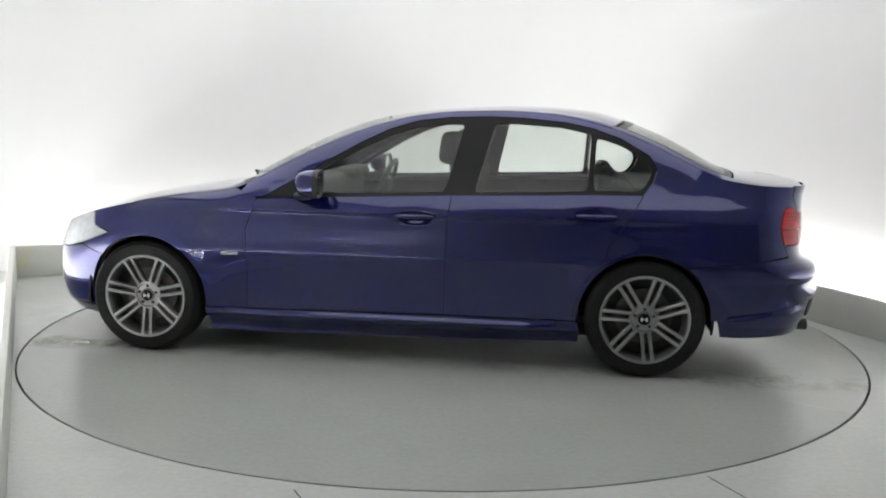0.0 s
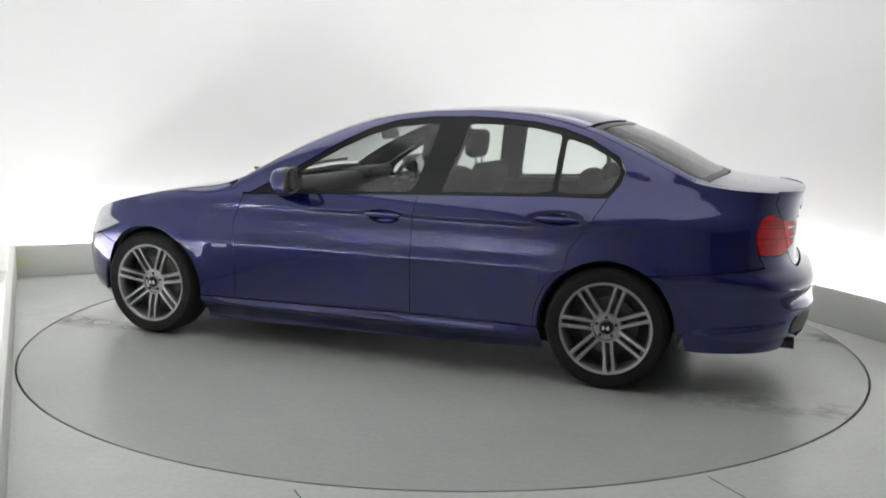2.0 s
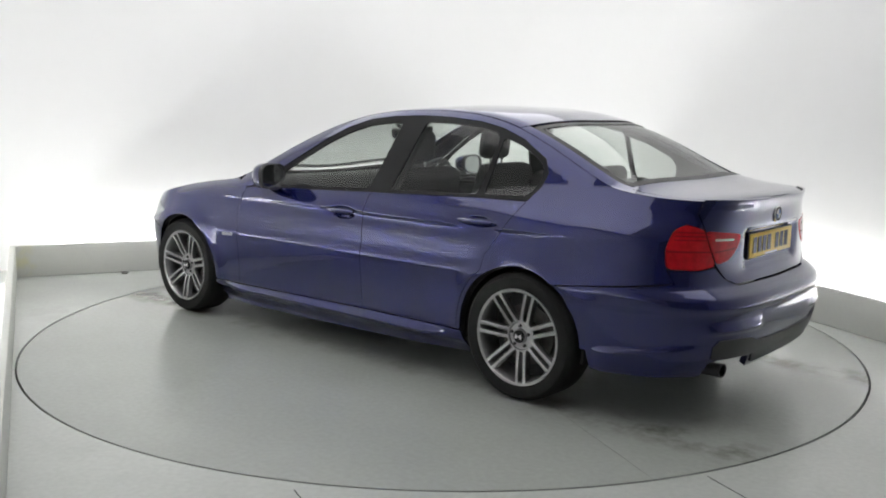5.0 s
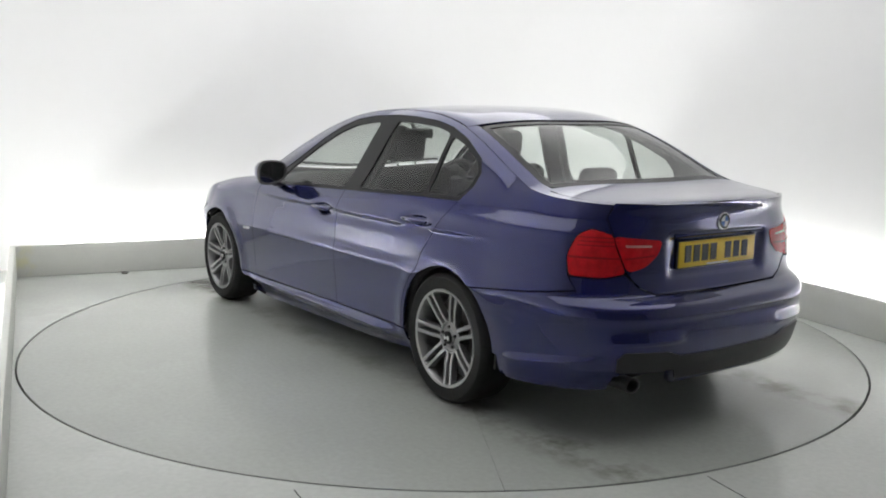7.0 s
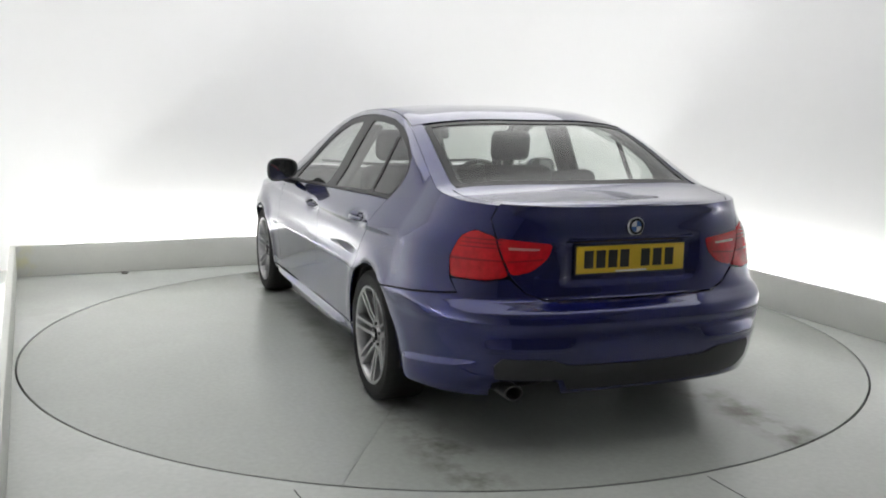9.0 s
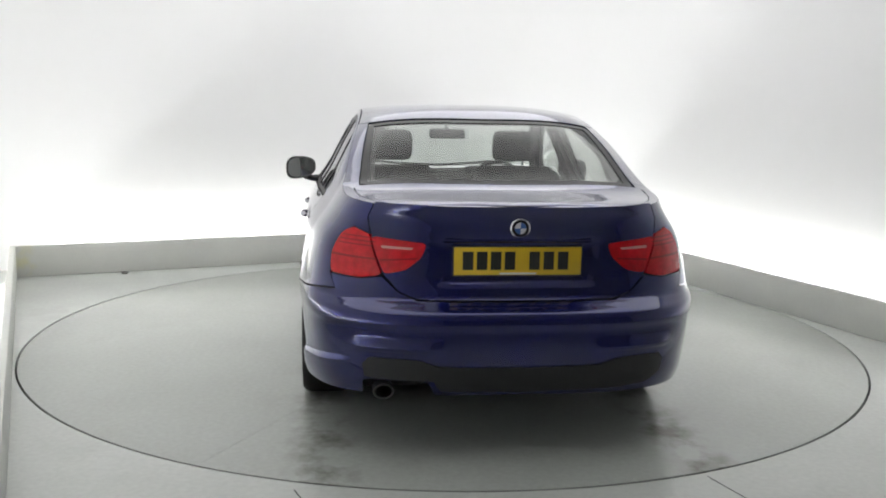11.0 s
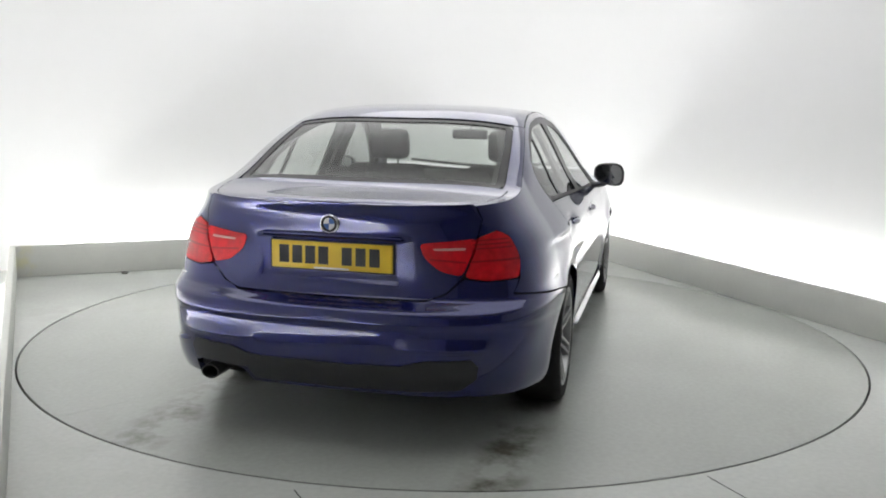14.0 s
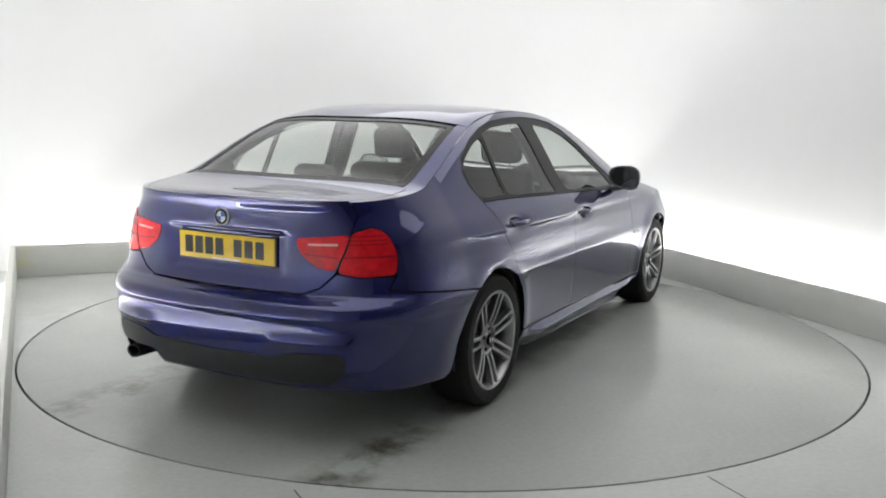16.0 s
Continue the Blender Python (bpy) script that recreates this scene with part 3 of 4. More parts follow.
door_front = [(.732, .884), (.273, .907), (-.344, .932), (-.325, .79), (-.316, .288), (.79, .272), (.777, .516), (.788, .72)]
door_rear = [(-.344, .932), (-1.089, .957), (-1.35, .959), (-1.28, .838), (-1.175, .69)] + arc(-1.38, Z_AX, .376, 55, 0, 8) + [(-1.006, .29), (-.316, .288), (-.325, .79)]
sill = [(1.03, .268), (.79, .268), (-.316, .284), (-1.03, .286), (-1.045, .235), (-1.04, .155), (0, .135), (1.03, .12)]
bumper = ([(-1.70, .610), (-1.95, .631), (-2.20, .656), (-2.165, .716), (-2.30, .708), (-2.378, .72), (-2.442, .657), (-2.502, .630), (S_MID, .626)],
          [(S_MID, .245), (-2.3, .24), (-1.80, .235), (-1.77, .32)] + arc(-1.38, Z_AX, .356, 178, 125, 10) + [(-1.60, .598)])
bumper_all = bumper[0] + [(2 * S_MID - s, z) for s, z in reversed(bumper[0][:-1])] + [(2 * S_MID - s, z) for s, z in reversed(bumper[1][1:])] + [bumper[1][0], (-2.55, .245), (-2.53, .30), (-2.50, .312), (-2.34, .312), (-2.31, .30)] + bumper[1][1:]
S_NOSE = X_FRONT + L_FRONT
nose = [(1.70, .560), (1.80, .597), (1.95, .565), (2.15, .56), (2.3, .57)] + rail_points(2.32, S_NOSE, 6)
nose_low = [(S_NOSE, .19), (2.1, .19), (1.78, .17), (1.74, .26)] + arc(1.38, Z_AX, .36, 0, 42, 8)
nose_all = nose + [(2 * S_NOSE - s, z) for s, z in reversed(nose[:-1])] + [(2 * S_NOSE - s, z) for s, z in reversed(nose_low[1:])] + nose_low
HEAD = [(1.605, .672), (1.73, .702)] + rail_points(1.81, 2.3, 8) + [(2.3, .575), (2.15, .565), (1.95, .57), (1.81, .603)]

FLANKS += [side, lid_surface, bumper_surface, door_surface, sill_surface]

fitted = {}
# body panels, one side and its mirror image
for mir in (False, True):
    k = dict(mirror=mir)
    skin("rear_wing", quarter, side, M_PAINT, car, soften=round_side, step=.046, stretch=3.0, **k)
    skin("front_wing", fender, side, M_PAINT, car, soften=round_side, step=.046, stretch=3.0, **k)
    for nm, outline in (("front_door", door_front), ("rear_door", door_rear)):
        fitted[nm, mir] = skin(nm, outline, door_surface, M_PAINT, car, step=.038, stretch=3.0, **k)
    skin("sill_skirt", rounded(sill, .01), sill_surface, M_PAINT, car, step=.04, stretch=4.0, lip=.01, **k)
    skin("window_surround", DLO, side, M_GLOSSBLACK, car, "gloss black window frame", off=-.004, gap=.001, holes=[rounded(g, .03) for g in (G_FRONT, G_REAR, G_QUARTER)], **k)
    for g, holder in ((G_FRONT, fitted["front_door", mir]), (G_REAR, fitted["rear_door", mir]), (G_QUARTER, car)):
        skin("side_window", rounded(g, .03), side, M_GLASS, holder, "clear tinted side glass", off=-.008, lip=0, gap=-.006, **k)
    fitted["tail_lamp", mir] = skin("tail_lamp", rounded(LIGHT_OUT, .02), side, M_REDLENS, car, "red tail lamp lens", step=.02, off=.003, lip=.03, gap=-.001, **k)
    fitted["boot_lamp", mir] = skin("boot_lamp", rounded(LIGHT_IN, .02), side, M_REDLENS, car, "red boot lid lamp lens", step=.02, off=.003, lip=.03, gap=-.001, **k)
    skin("headlamp", rounded(HEAD, .015), side, M_HEADLENS, car, "clear headlamp lens", step=.03, off=.002, lip=.03, **k)
    # dark sheet added to keep panel gaps dark; doubles as door trim
    inner = ([(1.7, .62), (1.3, .82), (.9, .87), (.273, .90), (-1.089, .95), (-1.45, .96), (-1.9, .98), (-2.2, .93), (-2.3, .62), (-1.8, .3)] + arc(-1.38, Z_AX, .35, 170, 10, 14)
             + [(-1.0, .2), (1.0, .2)] + arc(1.38, Z_AX, .35, 170, 20, 14))
    skin("inner_shell", inner, side, M_TRIMGREY, car, "dark inner shell behind the panel gaps, also the door trim", off=-.045, lip=.005, step=.06, **k)
boot_lid = skin("boot_lid", both(LID), lid_surface, M_PAINT, car, step=.03, stretch=2.5, holes=[rounded(LIGHT_IN, .02), [(2 * S_MID - s, z) for s, z in rounded(LIGHT_IN, .02)]])
skin("rear_bumper", bumper_all, bumper_surface, M_PAINT, car, lip=.03, step=.032, stretch=3.0)
skin("front_bumper", nose_all, side, M_PAINT, car, lip=.03)
DIFF = [(-2.315, .325), (-2.31, .380), (-2.335, .410), (-2.50, .404), (-2.56, .378), (S_MID, .372)]
DIFF_LOW = [(2 * S_MID + 2.315, .325), (2 * S_MID + 2.37, .280), (2 * S_MID + 2.5, .268), (S_MID, .263), (-2.57, .268), (-2.545, .316), (-2.34, .320)]
skin("diffuser", DIFF + [(2 * S_MID - s, z) for s, z in reversed(DIFF[:-1])] + DIFF_LOW[1:], bumper_surface, M_INSERT, car, "black plastic lower bumper insert", off=.005, lip=.012, gap=0)

# upper panels
def cowl(v):
    return .955 - .20 * (abs(v) / .7) ** 2


def vs(a, b, n, f):
    return [(f(a + (b - a) * i / n), a + (b - a) * i / n) for i in range(n + 1)]


skin("bonnet", vs(-.695, .695, 20, lambda v: cowl(v) + .05) + [(1.3, .695), (1.8, .697), (2.0, .697), (2.07, .5), (2.09, 0), (2.07, -.5), (2.0, -.697), (1.8, -.697), (1.3, -.695)], topn, M_PAINT, car, soften=round_top)
skin("scuttle", vs(-.69, .69, 20, lambda v: cowl(v) + .048) + vs(.69, -.69, 20, lambda v: cowl(v) - .01), topn, M_BLACK, car, "black wiper scuttle", off=-.012)
WS = vs(-.655, .655, 16, lambda v: cowl(v) - .012) + [(.5, .645), (.25, .64)] + vs(.635, -.635, 14, lambda v: .02 + .10 * (1 - (v / .7) ** 2)) + [(.25, -.64), (.5, -.645)]
skin("windscreen", WS, topn, M_GLASS, car, "clear windscreen glass", lip=0)
ROOF = vs(-.695, .695, 14, lambda v: .012 + .10 * (1 - (v / .7) ** 2)) + [(-.6, .695)] + vs(.695, -.695, 14, lambda v: -1.175 - .105 * (1 - (v / .7) ** 2)) + [(-.6, -.695)]
skin("roof", ROOF, topn, M_PAINT, car, soften=round_top)
RW = vs(-.632, .632, 14, lambda v: -1.195 - .105 * (1 - (v / .7) ** 2)) + [(-1.5, .63), (-1.7, .626)] + vs(.622, -.622, 14, lambda v: -1.80 - .075 * (1 - (v / .7) ** 2)) + [(-1.7, -.626), (-1.5, -.63)]
RW_IN = shrink(rounded(RW, .05), .034)
skin("rear_window_seal", rounded(RW, .04), topn, M_GLOSSBLACK, car, "black rear window edging", off=-.003, lip=.012, gap=0, holes=[RW_IN])
skin("rear_window", rounded(RW, .04), topn, M_REARGLASS, car, "clear tinted heated rear window", off=-.006, lip=0, gap=.004)
for sg in (1, -1):
    skin("screen_pillar", [(cowl(.67) - .01, .66 * sg), (.5, .65 * sg), (.25, .645 * sg), (.03, .64 * sg), (.02, .698 * sg), (.8, .698 * sg)], topn, M_PAINT, car, gap=0, soften=round_top, step=.02)
    skin("rear_pillar", [(-1.199, .637 * sg), (-1.177, .699 * sg), (-1.5, .699 * sg), (-1.95, .699 * sg), (-2.24, .699 * sg), (-2.25, .655 * sg), (-1.95, .655 * sg), (-1.842, .655 * sg), (-1.818, .628 * sg), (-1.7, .631 * sg), (-1.5, .635 * sg)], topn, M_PAINT, car, gap=0, soften=round_top, step=.02)
skin("boot_top", vs(-.65, .65, 16, lambda v: -1.808 - .075 * (1 - (v / .7) ** 2)) + [(-2.0, .652), (-2.2, .652)] + vs(.64, -.64, 16, lambda v: -2.275 + .02 * (v / .7) ** 2) + [(-2.2, -.652), (-2.0, -.652)], topn, M_PAINT, car)
boxed("underbody", (3.4, 1.42, .09), Matrix.Translation((.1, 0, .215)), M_DARK, car, .03)

# ---- wheels ----
def wheel(name, x, sg, spin):
    e = new(name)
    e.parent = car
    e.matrix_basis = Matrix.Translation((x, .765 * sg, .314)) @ (Matrix() if sg > 0 else Matrix.Rotation(math.pi, 4, "Z"))
    bm = bmesh.new()
    R = .314
    lathe(bm, [(.230, -.10), (.256, -.112), (.288, -.113), (.305, -.10), (R, -.075), (R, .075), (.306, .098), (.290, .112), (.258, .114), (.235, .106), (.230, .09)], 64)
    bmesh.ops.recalc_face_normals(bm, faces=bm.faces)
    part("tyre", bm, M_RUBBER, e)
    bm = bmesh.new()
    lathe(bm, [(.213, -.1), (.208, .05), (.214, .09), (.223, .107), (.235, .110), (.238, .101), (.232, .092)], 64)
    bmesh.ops.recalc_face_normals(bm, faces=bm.faces)
    rim = part("rim", bm, M_ALLOY, e)
    bm = bmesh.new()
    lathe(bm, [(.001, -.02), (.222, -.02)], 48)
    part("barrel_back", bm, M_ALLOY_DARK, e)
    bm = bmesh.new()
    lathe(bm, [(.05, .0), (.05, .012), (.15, .012), (.15, .0)], 48)
    part("brake_disc", bm, M_DISC, e)
    for i in range(7):
        for d in (-1, 1):
            bm = bmesh.new()
            v = []
            for r, w, y0, y1 in ((.065, .0115, .05, .074), (.12, .0105, .055, .090), (.19, .0108, .066, .102), (.224, .0135, .074, .107)):
                off = d * (.0185 + (r - .055) * .022)
                v.append([bm.verts.new((off + sx * w, yy, r)) for sx, yy in ((-1, y0), (1, y0), (.75, y1), (-.75, y1))])
            for p, q in zip(v, v[1:]):
                for j in range(4):
                    bm.faces.new((p[j], p[(j + 1) % 4], q[(j + 1) % 4], q[j]))
            bm.faces.new(v[0])
            bm.faces.new(v[-1][::-1])
            bmesh.ops.bevel(bm, geom=[ed for ed in bm.edges], offset=.002, segments=1, affect="EDGES")
            bmesh.ops.recalc_face_normals(bm, faces=bm.faces)
            part("spoke", bm, M_ALLOY, e, matrix=Matrix.Rotation(math.pi + spin + 2 * math.pi * i / 7, 4, "Y"))
    bm = bmesh.new()
    lathe(bm, [(.001, .080), (.032, .080), (.038, .068), (.064, .066), (.070, .074), (.079, .073), (.083, .062), (.080, .02)], 40)
    bmesh.ops.recalc_face_normals(bm, faces=bm.faces)
    hub = part("hub", bm, M_ALLOY, e)
    bm = bmesh.new()
    lathe(bm, [(.001, .091), (.026, .091), (.031, .087), (.031, .08)], 32)
    bmesh.ops.recalc_face_normals(bm, faces=bm.faces)
    cap = part("centre_cap", bm, M_GLOSSBLACK, hub, "round black centre cap with white quarters")
    for q in (0, 180):
        bm = bmesh.new()
        lathe(bm, [(.001, .0925), (.019, .0925), (.019, .09)], 8, arc=(q + 45, q + 135))
        part("cap_quarter", bm, M_WHITE, hub)
    for i in range(5):
        a = 2 * math.pi * i / 5
        bm = bmesh.new()
        lathe(bm, [(.001, .082), (.007, .082), (.008, .074)], 10, Matrix.Translation((.051 * math.sin(a), 0, .051 * math.cos(a))))
        part("wheel_bolt", bm, M_ALLOY_DARK, hub)
    return e


for x in (1.38, -1.38):
    for sg in (1, -1):
        wheel("wheel", x, sg, radians(8) if x < 0 else 0.0)
        bm = bmesh.new()
        lathe(bm, [(.345, .53), (.358, .53), (.358, .84), (.345, .84)], 32, Matrix.Translation((x, 0, Z_AX)) @ Matrix.Scale(sg, 4, (0, 1, 0)), arc=(-100, 100))
        lathe(bm, [(.001, .53), (.358, .53)], 32, Matrix.Translation((x, 0, Z_AX)) @ Matrix.Scale(sg, 4, (0, 1, 0)), arc=(-100, 100))
        part("wheel_housing", bm, M_DARK, car)


# ---- fittings of the car ----
def tube(bm, pts, r, seg=10):
    rings = []
    for i, p in enumerate(pts):
        d = (Vector(pts[min(i + 1, len(pts) - 1)]) - Vector(pts[max(i - 1, 0)])).normalized()
        q = d.to_track_quat("Z", "Y")
        rr = r[i] if isinstance(r, (list, tuple)) else r
        rings.append([bm.verts.new(Vector(p) + q @ Vector((rr * math.cos(2 * math.pi * j / seg), rr * math.sin(2 * math.pi * j / seg), 0))) for j in range(seg)])
    for a, b in zip(rings, rings[1:]):
        for j in range(seg):
            bm.faces.new((a[j], a[(j + 1) % seg], b[(j + 1) % seg], b[j]))
    bm.faces.new(rings[0][::-1])
    bm.faces.new(rings[-1])


# number plate with plain bars, and its mount
px = lid_surface(S_MID, .787)[0]
plate = boxed("number_plate", (.006, .522, .113), Matrix.Translation((px - .008, 0, .787)), M_YELLOW, car, .002, "yellow rear number plate with black bars")
for y in (.205, .148, .091, .034, -.067, -.126, -.185):
    boxed("plate_bar", (.002, .043, .074), Matrix.Translation((px - .012, y, .789)), M_LETTER, plate, 0)
boxed("plate_footer", (.002, .15, .007), Matrix.Translation((px - .0115, 0, .7365)), M_WHITE, plate, 0)
boxed("plate_backing", (.006, .535, .124), Matrix.Translation((px - .003, 0, .786)), M_BLACK, plate, .002)
# thin added bar in place of the shade line above the plate recess
bm = bmesh.new()
box(bm, (.018, .60, .010), Matrix.Translation((px - .010, 0, .873)), .004)
part("recess_shade_bar", bm, M_PAINT, car)
# round badge: plain rings and quarters
bx = side(S_MID, .923)[0]
bm = bmesh.new()
lathe(bm, [(.001, 0), (.041, 0), (.041, .004), (.036, .008), (.001, .008)], 36, Matrix.Translation((bx, 0, .923)) @ Matrix.Rotation(radians(90), 4, "Z"))
bmesh.ops.recalc_face_normals(bm, faces=bm.faces)
badge = part("badge", bm, M_CHROME, car, "round chrome badge with blue and white quarters")
for i in range(4):
    bm = bmesh.new()
    lathe(bm, [(.001, .0095), (.023, .0095), (.023, .007)], 8, Matrix.Translation((bx, 0, .923)) @ Matrix.Rotation(radians(90), 4, "Z"), arc=(90 * i, 90 * i + 90))
    part("badge_quarter", bm, M_BLUEBADGE if i % 2 else M_WHITE, badge)
bm = bmesh.new()
lathe(bm, [(.024, .007), (.024, .009), (.034, .009), (.034, .007)], 36, Matrix.Translation((bx, 0, .923)) @ Matrix.Rotation(radians(90), 4, "Z"))
part("badge_ring", bm, M_GLOSSBLACK, badge)

# exhaust
for y in (.54,):
    bm = bmesh.new()
    lathe(bm, [(.026, .02), (.031, .02), (.031, -.26), (.022, -.26), (.026, .0), (.026, .02)][::-1], 28, Matrix.Translation((-2.25, y, .262)) @ Matrix.Diagonal((1, 1.35, 1, 1)) @ Matrix.Rotation(radians(90), 4, "Z"))
    bmesh.ops.recalc_face_normals(bm, faces=bm.faces)
    part("exhaust_pipe", bm, M_ALLOY_DARK, car, "dark steel exhaust tailpipe")
bm = bmesh.new()
box(bm, (.40, .30, .09), Matrix.Translation((-2.0, .5, .30)), .04, 3)
part("silencer", bm, M_DARK, car)

for mir in (False, True):
    sg = -1 if mir else 1
    # door mirrors
    def shell(bm, rows, cap_last=True):
        rings = []
        for x, k in rows:
            ring = []
            for q in range(32):
                a = 2 * math.pi * q / 32
                c, t = math.cos(a), math.sin(a)
                y, z = .097 * k * math.copysign(abs(c) ** .72, c), .071 * k * math.copysign(abs(t) ** .72, t)
                ring.append(bm.verts.new((x + .12 * abs(min(y, 0)), (.932 + y) * sg, .985 + z * (1 + y * 1.6) - y * .08)))
            rings.append(ring)
        for p, q in zip(rings, rings[1:]):
            for n in range(32):
                bm.faces.new((p[n], p[(n + 1) % 32], q[(n + 1) % 32], q[n]))
        if cap_last:
            bm.faces.new(rings[-1])
        bmesh.ops.recalc_face_normals(bm, faces=bm.faces)

    bm = bmesh.new()
    shell(bm, [(.360, 1.0), (.385, 1.0), (.42, .94), (.45, .80), (.47, .55), (.478, .25)])
    mirror = part("door_mirror", bm, M_PAINT, car, "blue door mirror with black surround")
    bm = bmesh.new()
    shell(bm, [(.352, .86), (.342, .90), (.340, .97), (.346, 1.012), (.366, 1.012)], False)
    part("mirror_surround", bm, M_BLACK, mirror)
    bm = bmesh.new()
    shell(bm, [(.351, .90), (.3505, .5), (.350, .05)])
    part("mirror_glass", bm, M_MIRROR, mirror, "silvered mirror glass")
    bm = bmesh.new()
    tube(bm, [(.47, .815 * sg, .900), (.45, .86 * sg, .905), (.42, .90 * sg, .925)], [.034, .030, .026], 14)
    bmesh.ops.scale(bm, vec=(1.5, 1, .7), space=Matrix.Translation((-.45, -.85 * sg, -.91)), verts=bm.verts)
    part("mirror_arm", bm, M_BLACK, mirror)
    # handles: a bowed grip over the dished door
    for x, z, nm in ((-.152, .812, "front_door"), (-1.108, .843, "rear_door")):
        y = width(x, z)
        bm = bmesh.new()
        pts = [(x + .105 - .21 * i / 8, (y - .012 + .034 * math.sin(math.pi * min(max(i / 8, .12), .88)) ** .6) * sg, z + .004) for i in range(9)]
        tube(bm, pts, [.007, .011, .0125, .013, .013, .013, .0125, .011, .007], 10)
        part("door_handle", bm, M_PAINT, fitted[nm, mir])
    # side repeater
    skin("side_repeater", rounded([(.925, .571), (.825, .574), (.825, .592), (.925, .588)], .006), side, M_HEADLENS, car, "clear side repeater lens", step=.02, off=.004, lip=.006, gap=0, mirror=mir)
    # lamp bands
    for z in (.842, .858, .874):
        skin("lamp_band", [(-2.168 - (.895 - z) * .05, z), (-2.325, z - .004), (-2.325, z + .001), (-2.168 - (.895 - z) * .05, z + .005)], side, M_REDDARK, fitted["tail_lamp", mir], "dark red lamp band", step=.03, off=.0055, lip=0, gap=0, mirror=mir)
    skin("lamp_band", [(-2.146, .792), (-2.35, .786), (-2.347, .793), (-2.146, .801)], side, M_REDDARK, fitted["tail_lamp", mir], "dark red lamp band", step=.03, off=.0055, lip=0, gap=0, mirror=mir)
    skin("reversing_lamp", rounded([(-2.352, .845), (-2.465, .840), (-2.460, .832), (-2.356, .835)], .004), side, M_PINKLENS, fitted["boot_lamp", mir], "clear reversing lamp strip", step=.03, off=.0055, lip=0, gap=0, mirror=mir)
    skin("lamp_band", [(-2.36, .79), (-2.485, .80), (-2.48, .793), (-2.363, .783)], side, M_REDDARK, fitted["boot_lamp", mir], "dark red lamp band", step=.03, off=.0055, lip=0, gap=0, mirror=mir)
# wipers
for y0, y1 in ((.55, -.10), (-.05, -.62)):
    bm = bmesh.new()
    tube(bm, [(x, y, topn(x, y / topw(x) * .7)[2] + .014) for x, y in [(cowl(a / 1.0) + .0 - .02 * k, a) for k, a in ((0, y0), (.5, (2 * y0 + y1) / 3), (.5, (y0 + 2 * y1) / 3), (0, y1))]], .009, 8)
    part("wiper", bm, M_BLACK, car)

# ---- cabin ----
def cushion(name, size, m, mat, parent, bevel=.05, label=""):
    bm = bmesh.new()
    box(bm, size, m, bevel, 4)
    return part(name, bm, mat, parent, label)


boxed("cabin_floor", (2.3, 1.45, .04), Matrix.Translation((-.3, 0, .27)), M_TRIMGREY, car, .01)
for sg in (1, -1):
    seat = cushion("front_seat", (.50, .50, .16), pose(-.02, .37 * sg, .47, 0, -8, 0), M_SEAT, car, .06, "black cloth front seat")
    cushion("seat_back", (.13, .49, .60), pose(-.30, .37 * sg, .76, 0, -16, 0), M_SEAT, seat, .055)
    cushion("headrest", (.10, .255, .185), pose(-.275, .375 * sg, 1.168, 0, -8, 0), M_SEAT, seat, .045)
    for dy in (-.06, .06):
        bm = bmesh.new()
        tube(bm, [(-.29, .375 * sg + dy, 1.0), (-.28, .375 * sg + dy, 1.12)], .007, 8)
        part("headrest_post", bm, M_CHROME, seat)
bench = cushion("rear_bench", (.50, 1.25, .16), pose(-.92, 0, .47, 0, -6, 0), M_SEAT, car, .06, "black cloth rear bench")
cushion("bench_back", (.13, 1.22, .56), pose(-1.17, 0, .74, 0, -22, 0), M_SEAT, bench, .05)
for y in (.37, -.37):
    cushion("rear_headrest", (.10, .25, .12), pose(-1.17, y * .86, 1.02, 0, -14, 0), M_SEAT, bench, .045)
cushion("parcel_shelf", (.50, 1.16, .03), pose(-1.56, 0, .985, 0, 3, 0), M_TRIMGREY, car, .01)
dash = cushion("dashboard", (.42, 1.36, .30), pose(.66, 0, .80, 0, 8, 0), M_TRIMGREY, car, .07, "dark grey dashboard")
cushion("instrument_hood", (.20, .36, .08), pose(.50, -.37, .955, 0, 6, 0), M_TRIMGREY, dash, .035)
bm = bmesh.new()
ring = []
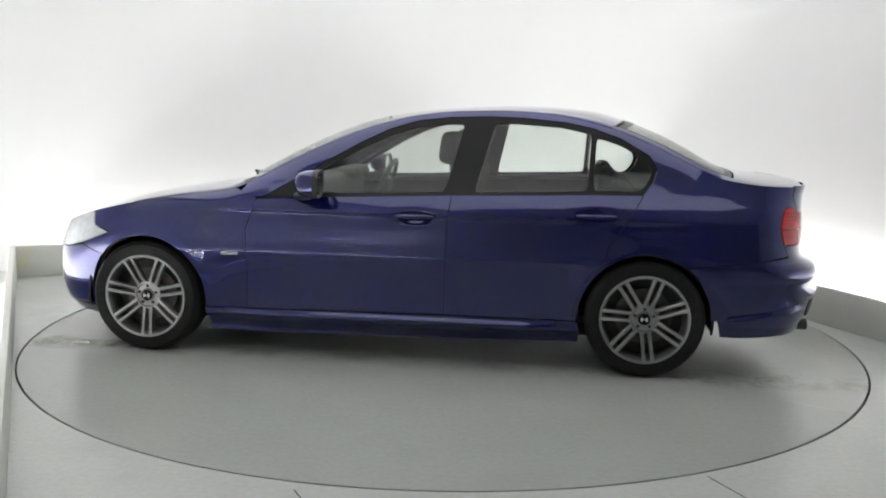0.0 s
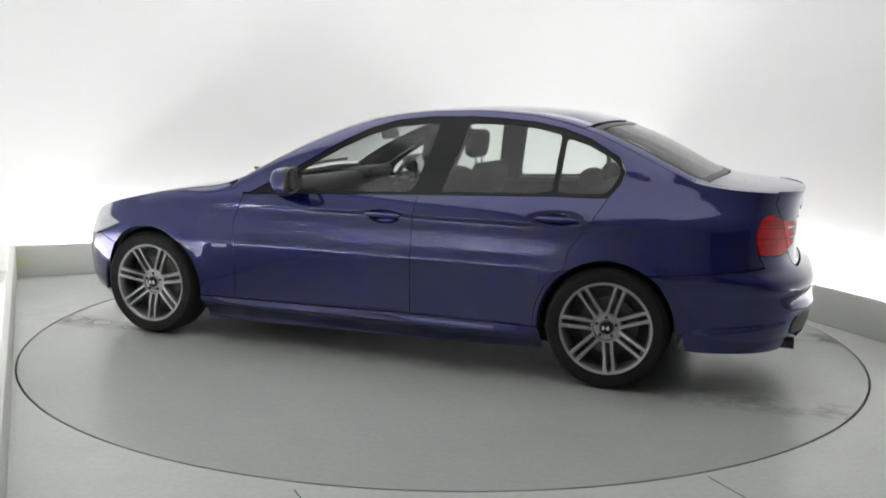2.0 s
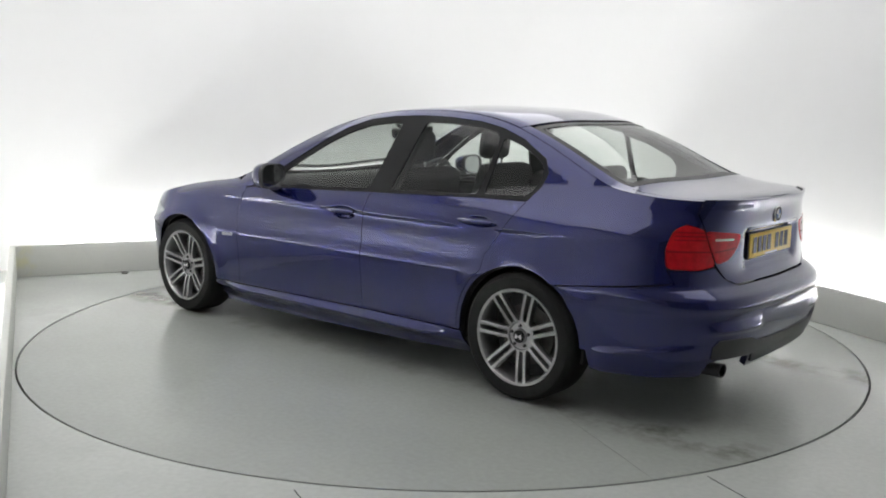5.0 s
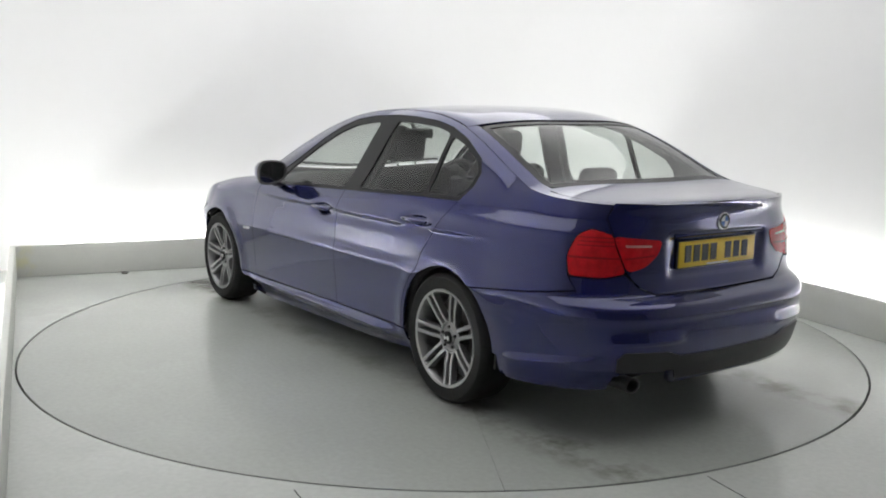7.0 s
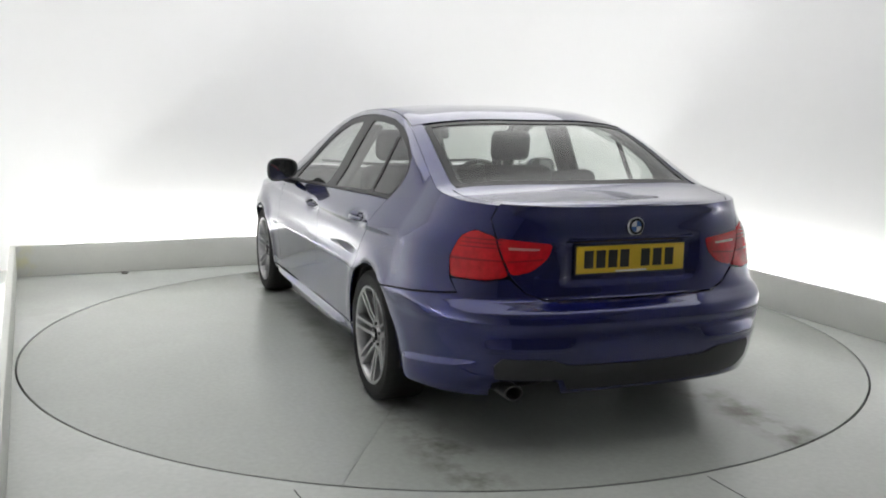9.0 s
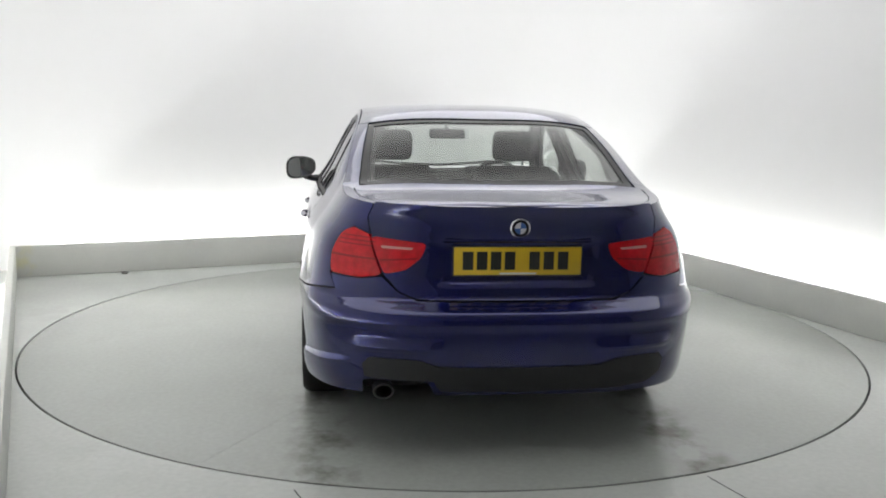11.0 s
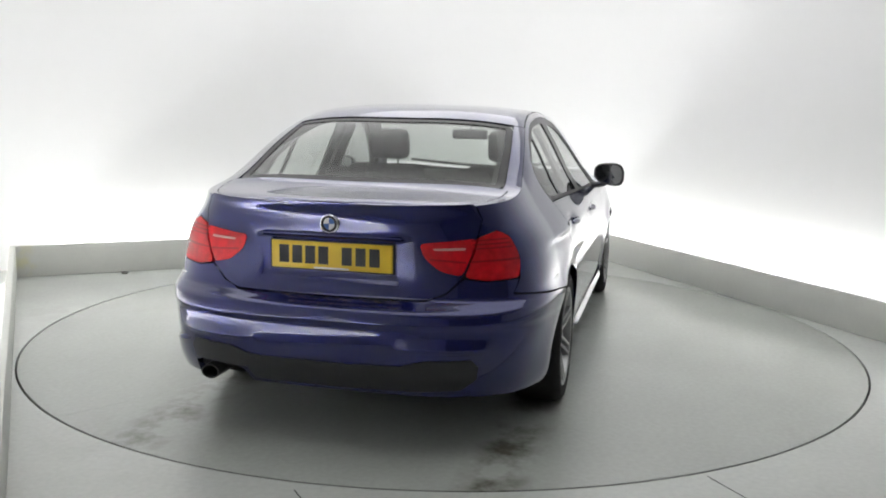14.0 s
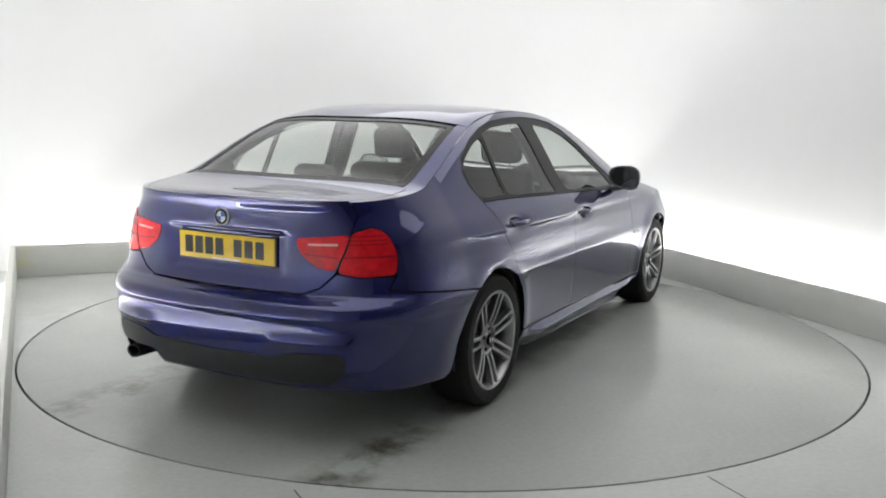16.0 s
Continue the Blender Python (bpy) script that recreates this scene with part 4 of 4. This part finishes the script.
for i in range(29):
    a = 2 * math.pi * i / 28
    ring.append((0, .185 * math.cos(a), .185 * math.sin(a)))
tube(bm, ring, .015, 10)
box(bm, (.03, .36, .05), None, .01)
box(bm, (.05, .13, .12), None, .02)
box(bm, (.03, .05, .18), Matrix.Translation((0, 0, -.09)), .01)
part("steering_wheel", bm, M_BLACK, car, "black three-spoke steering wheel", matrix=pose(.26, -.37, .87, 0, -22, 0))
cushion("cabin_mirror", (.03, .24, .065), pose(.20, -.03, 1.225, 0, 10, 0), M_BLACK, car, .018, "black interior rear-view mirror")
bm = bmesh.new()
tube(bm, [(.21, -.03, 1.24), (.27, -.03, 1.285)], .012, 8)
part("mirror_stalk", bm, M_BLACK, car)
skin("headliner", [(0, -.60), (0, .60), (-1.15, .60), (-1.15, -.60)], topn, M_HEADLINER, car, "grey cloth roof lining", off=-.035, lip=.003, step=.1, gap=0)
for sg in (1, -1):
    skin("rear_pillar_lining", [(-1.15, .53 * sg), (-1.2, .68 * sg), (-1.85, .68 * sg), (-1.8, .56 * sg), (-1.5, .58 * sg)], topn, M_TRIMGREY, car, off=-.03, lip=.003, step=.08, gap=0)

for mir in (False, True):
    rear_trim = [(-1.37, .972), (-1.415, 1.035), (-1.425, 1.095), (-1.39, 1.155), (-1.235, 1.235), (-1.10, 1.28)] + [(x, edge_z(x) - .02) for x in (-1.15, -1.35, -1.55, -1.75)] + [(-1.80, .985)]
    skin("rear_pillar_trim", rear_trim, side, M_TRIMGREY, car, "dark plastic pillar trim", off=-.055, lip=.004, step=.06, gap=0, mirror=mir)
    skin("centre_pillar_trim", [(-.31, .955), (-.455, .955), (-.55, 1.315), (-.395, 1.315)], side, M_TRIMGREY, car, "dark plastic pillar trim", off=-.05, lip=.02, step=.06, gap=0, mirror=mir)


# ---- what moves ----
def motions():
    walk(table, [(t, pose(0, 0, 0, 0, 0, a)) for t, a in TURN])
    rows = []
    for t, a in TURN:
        rows.append((t, pose(0, 0, 0, 0, 0, a) @ pose(CAR_X, CAR_Y, 0)))
    walk(car, rows)


motions()
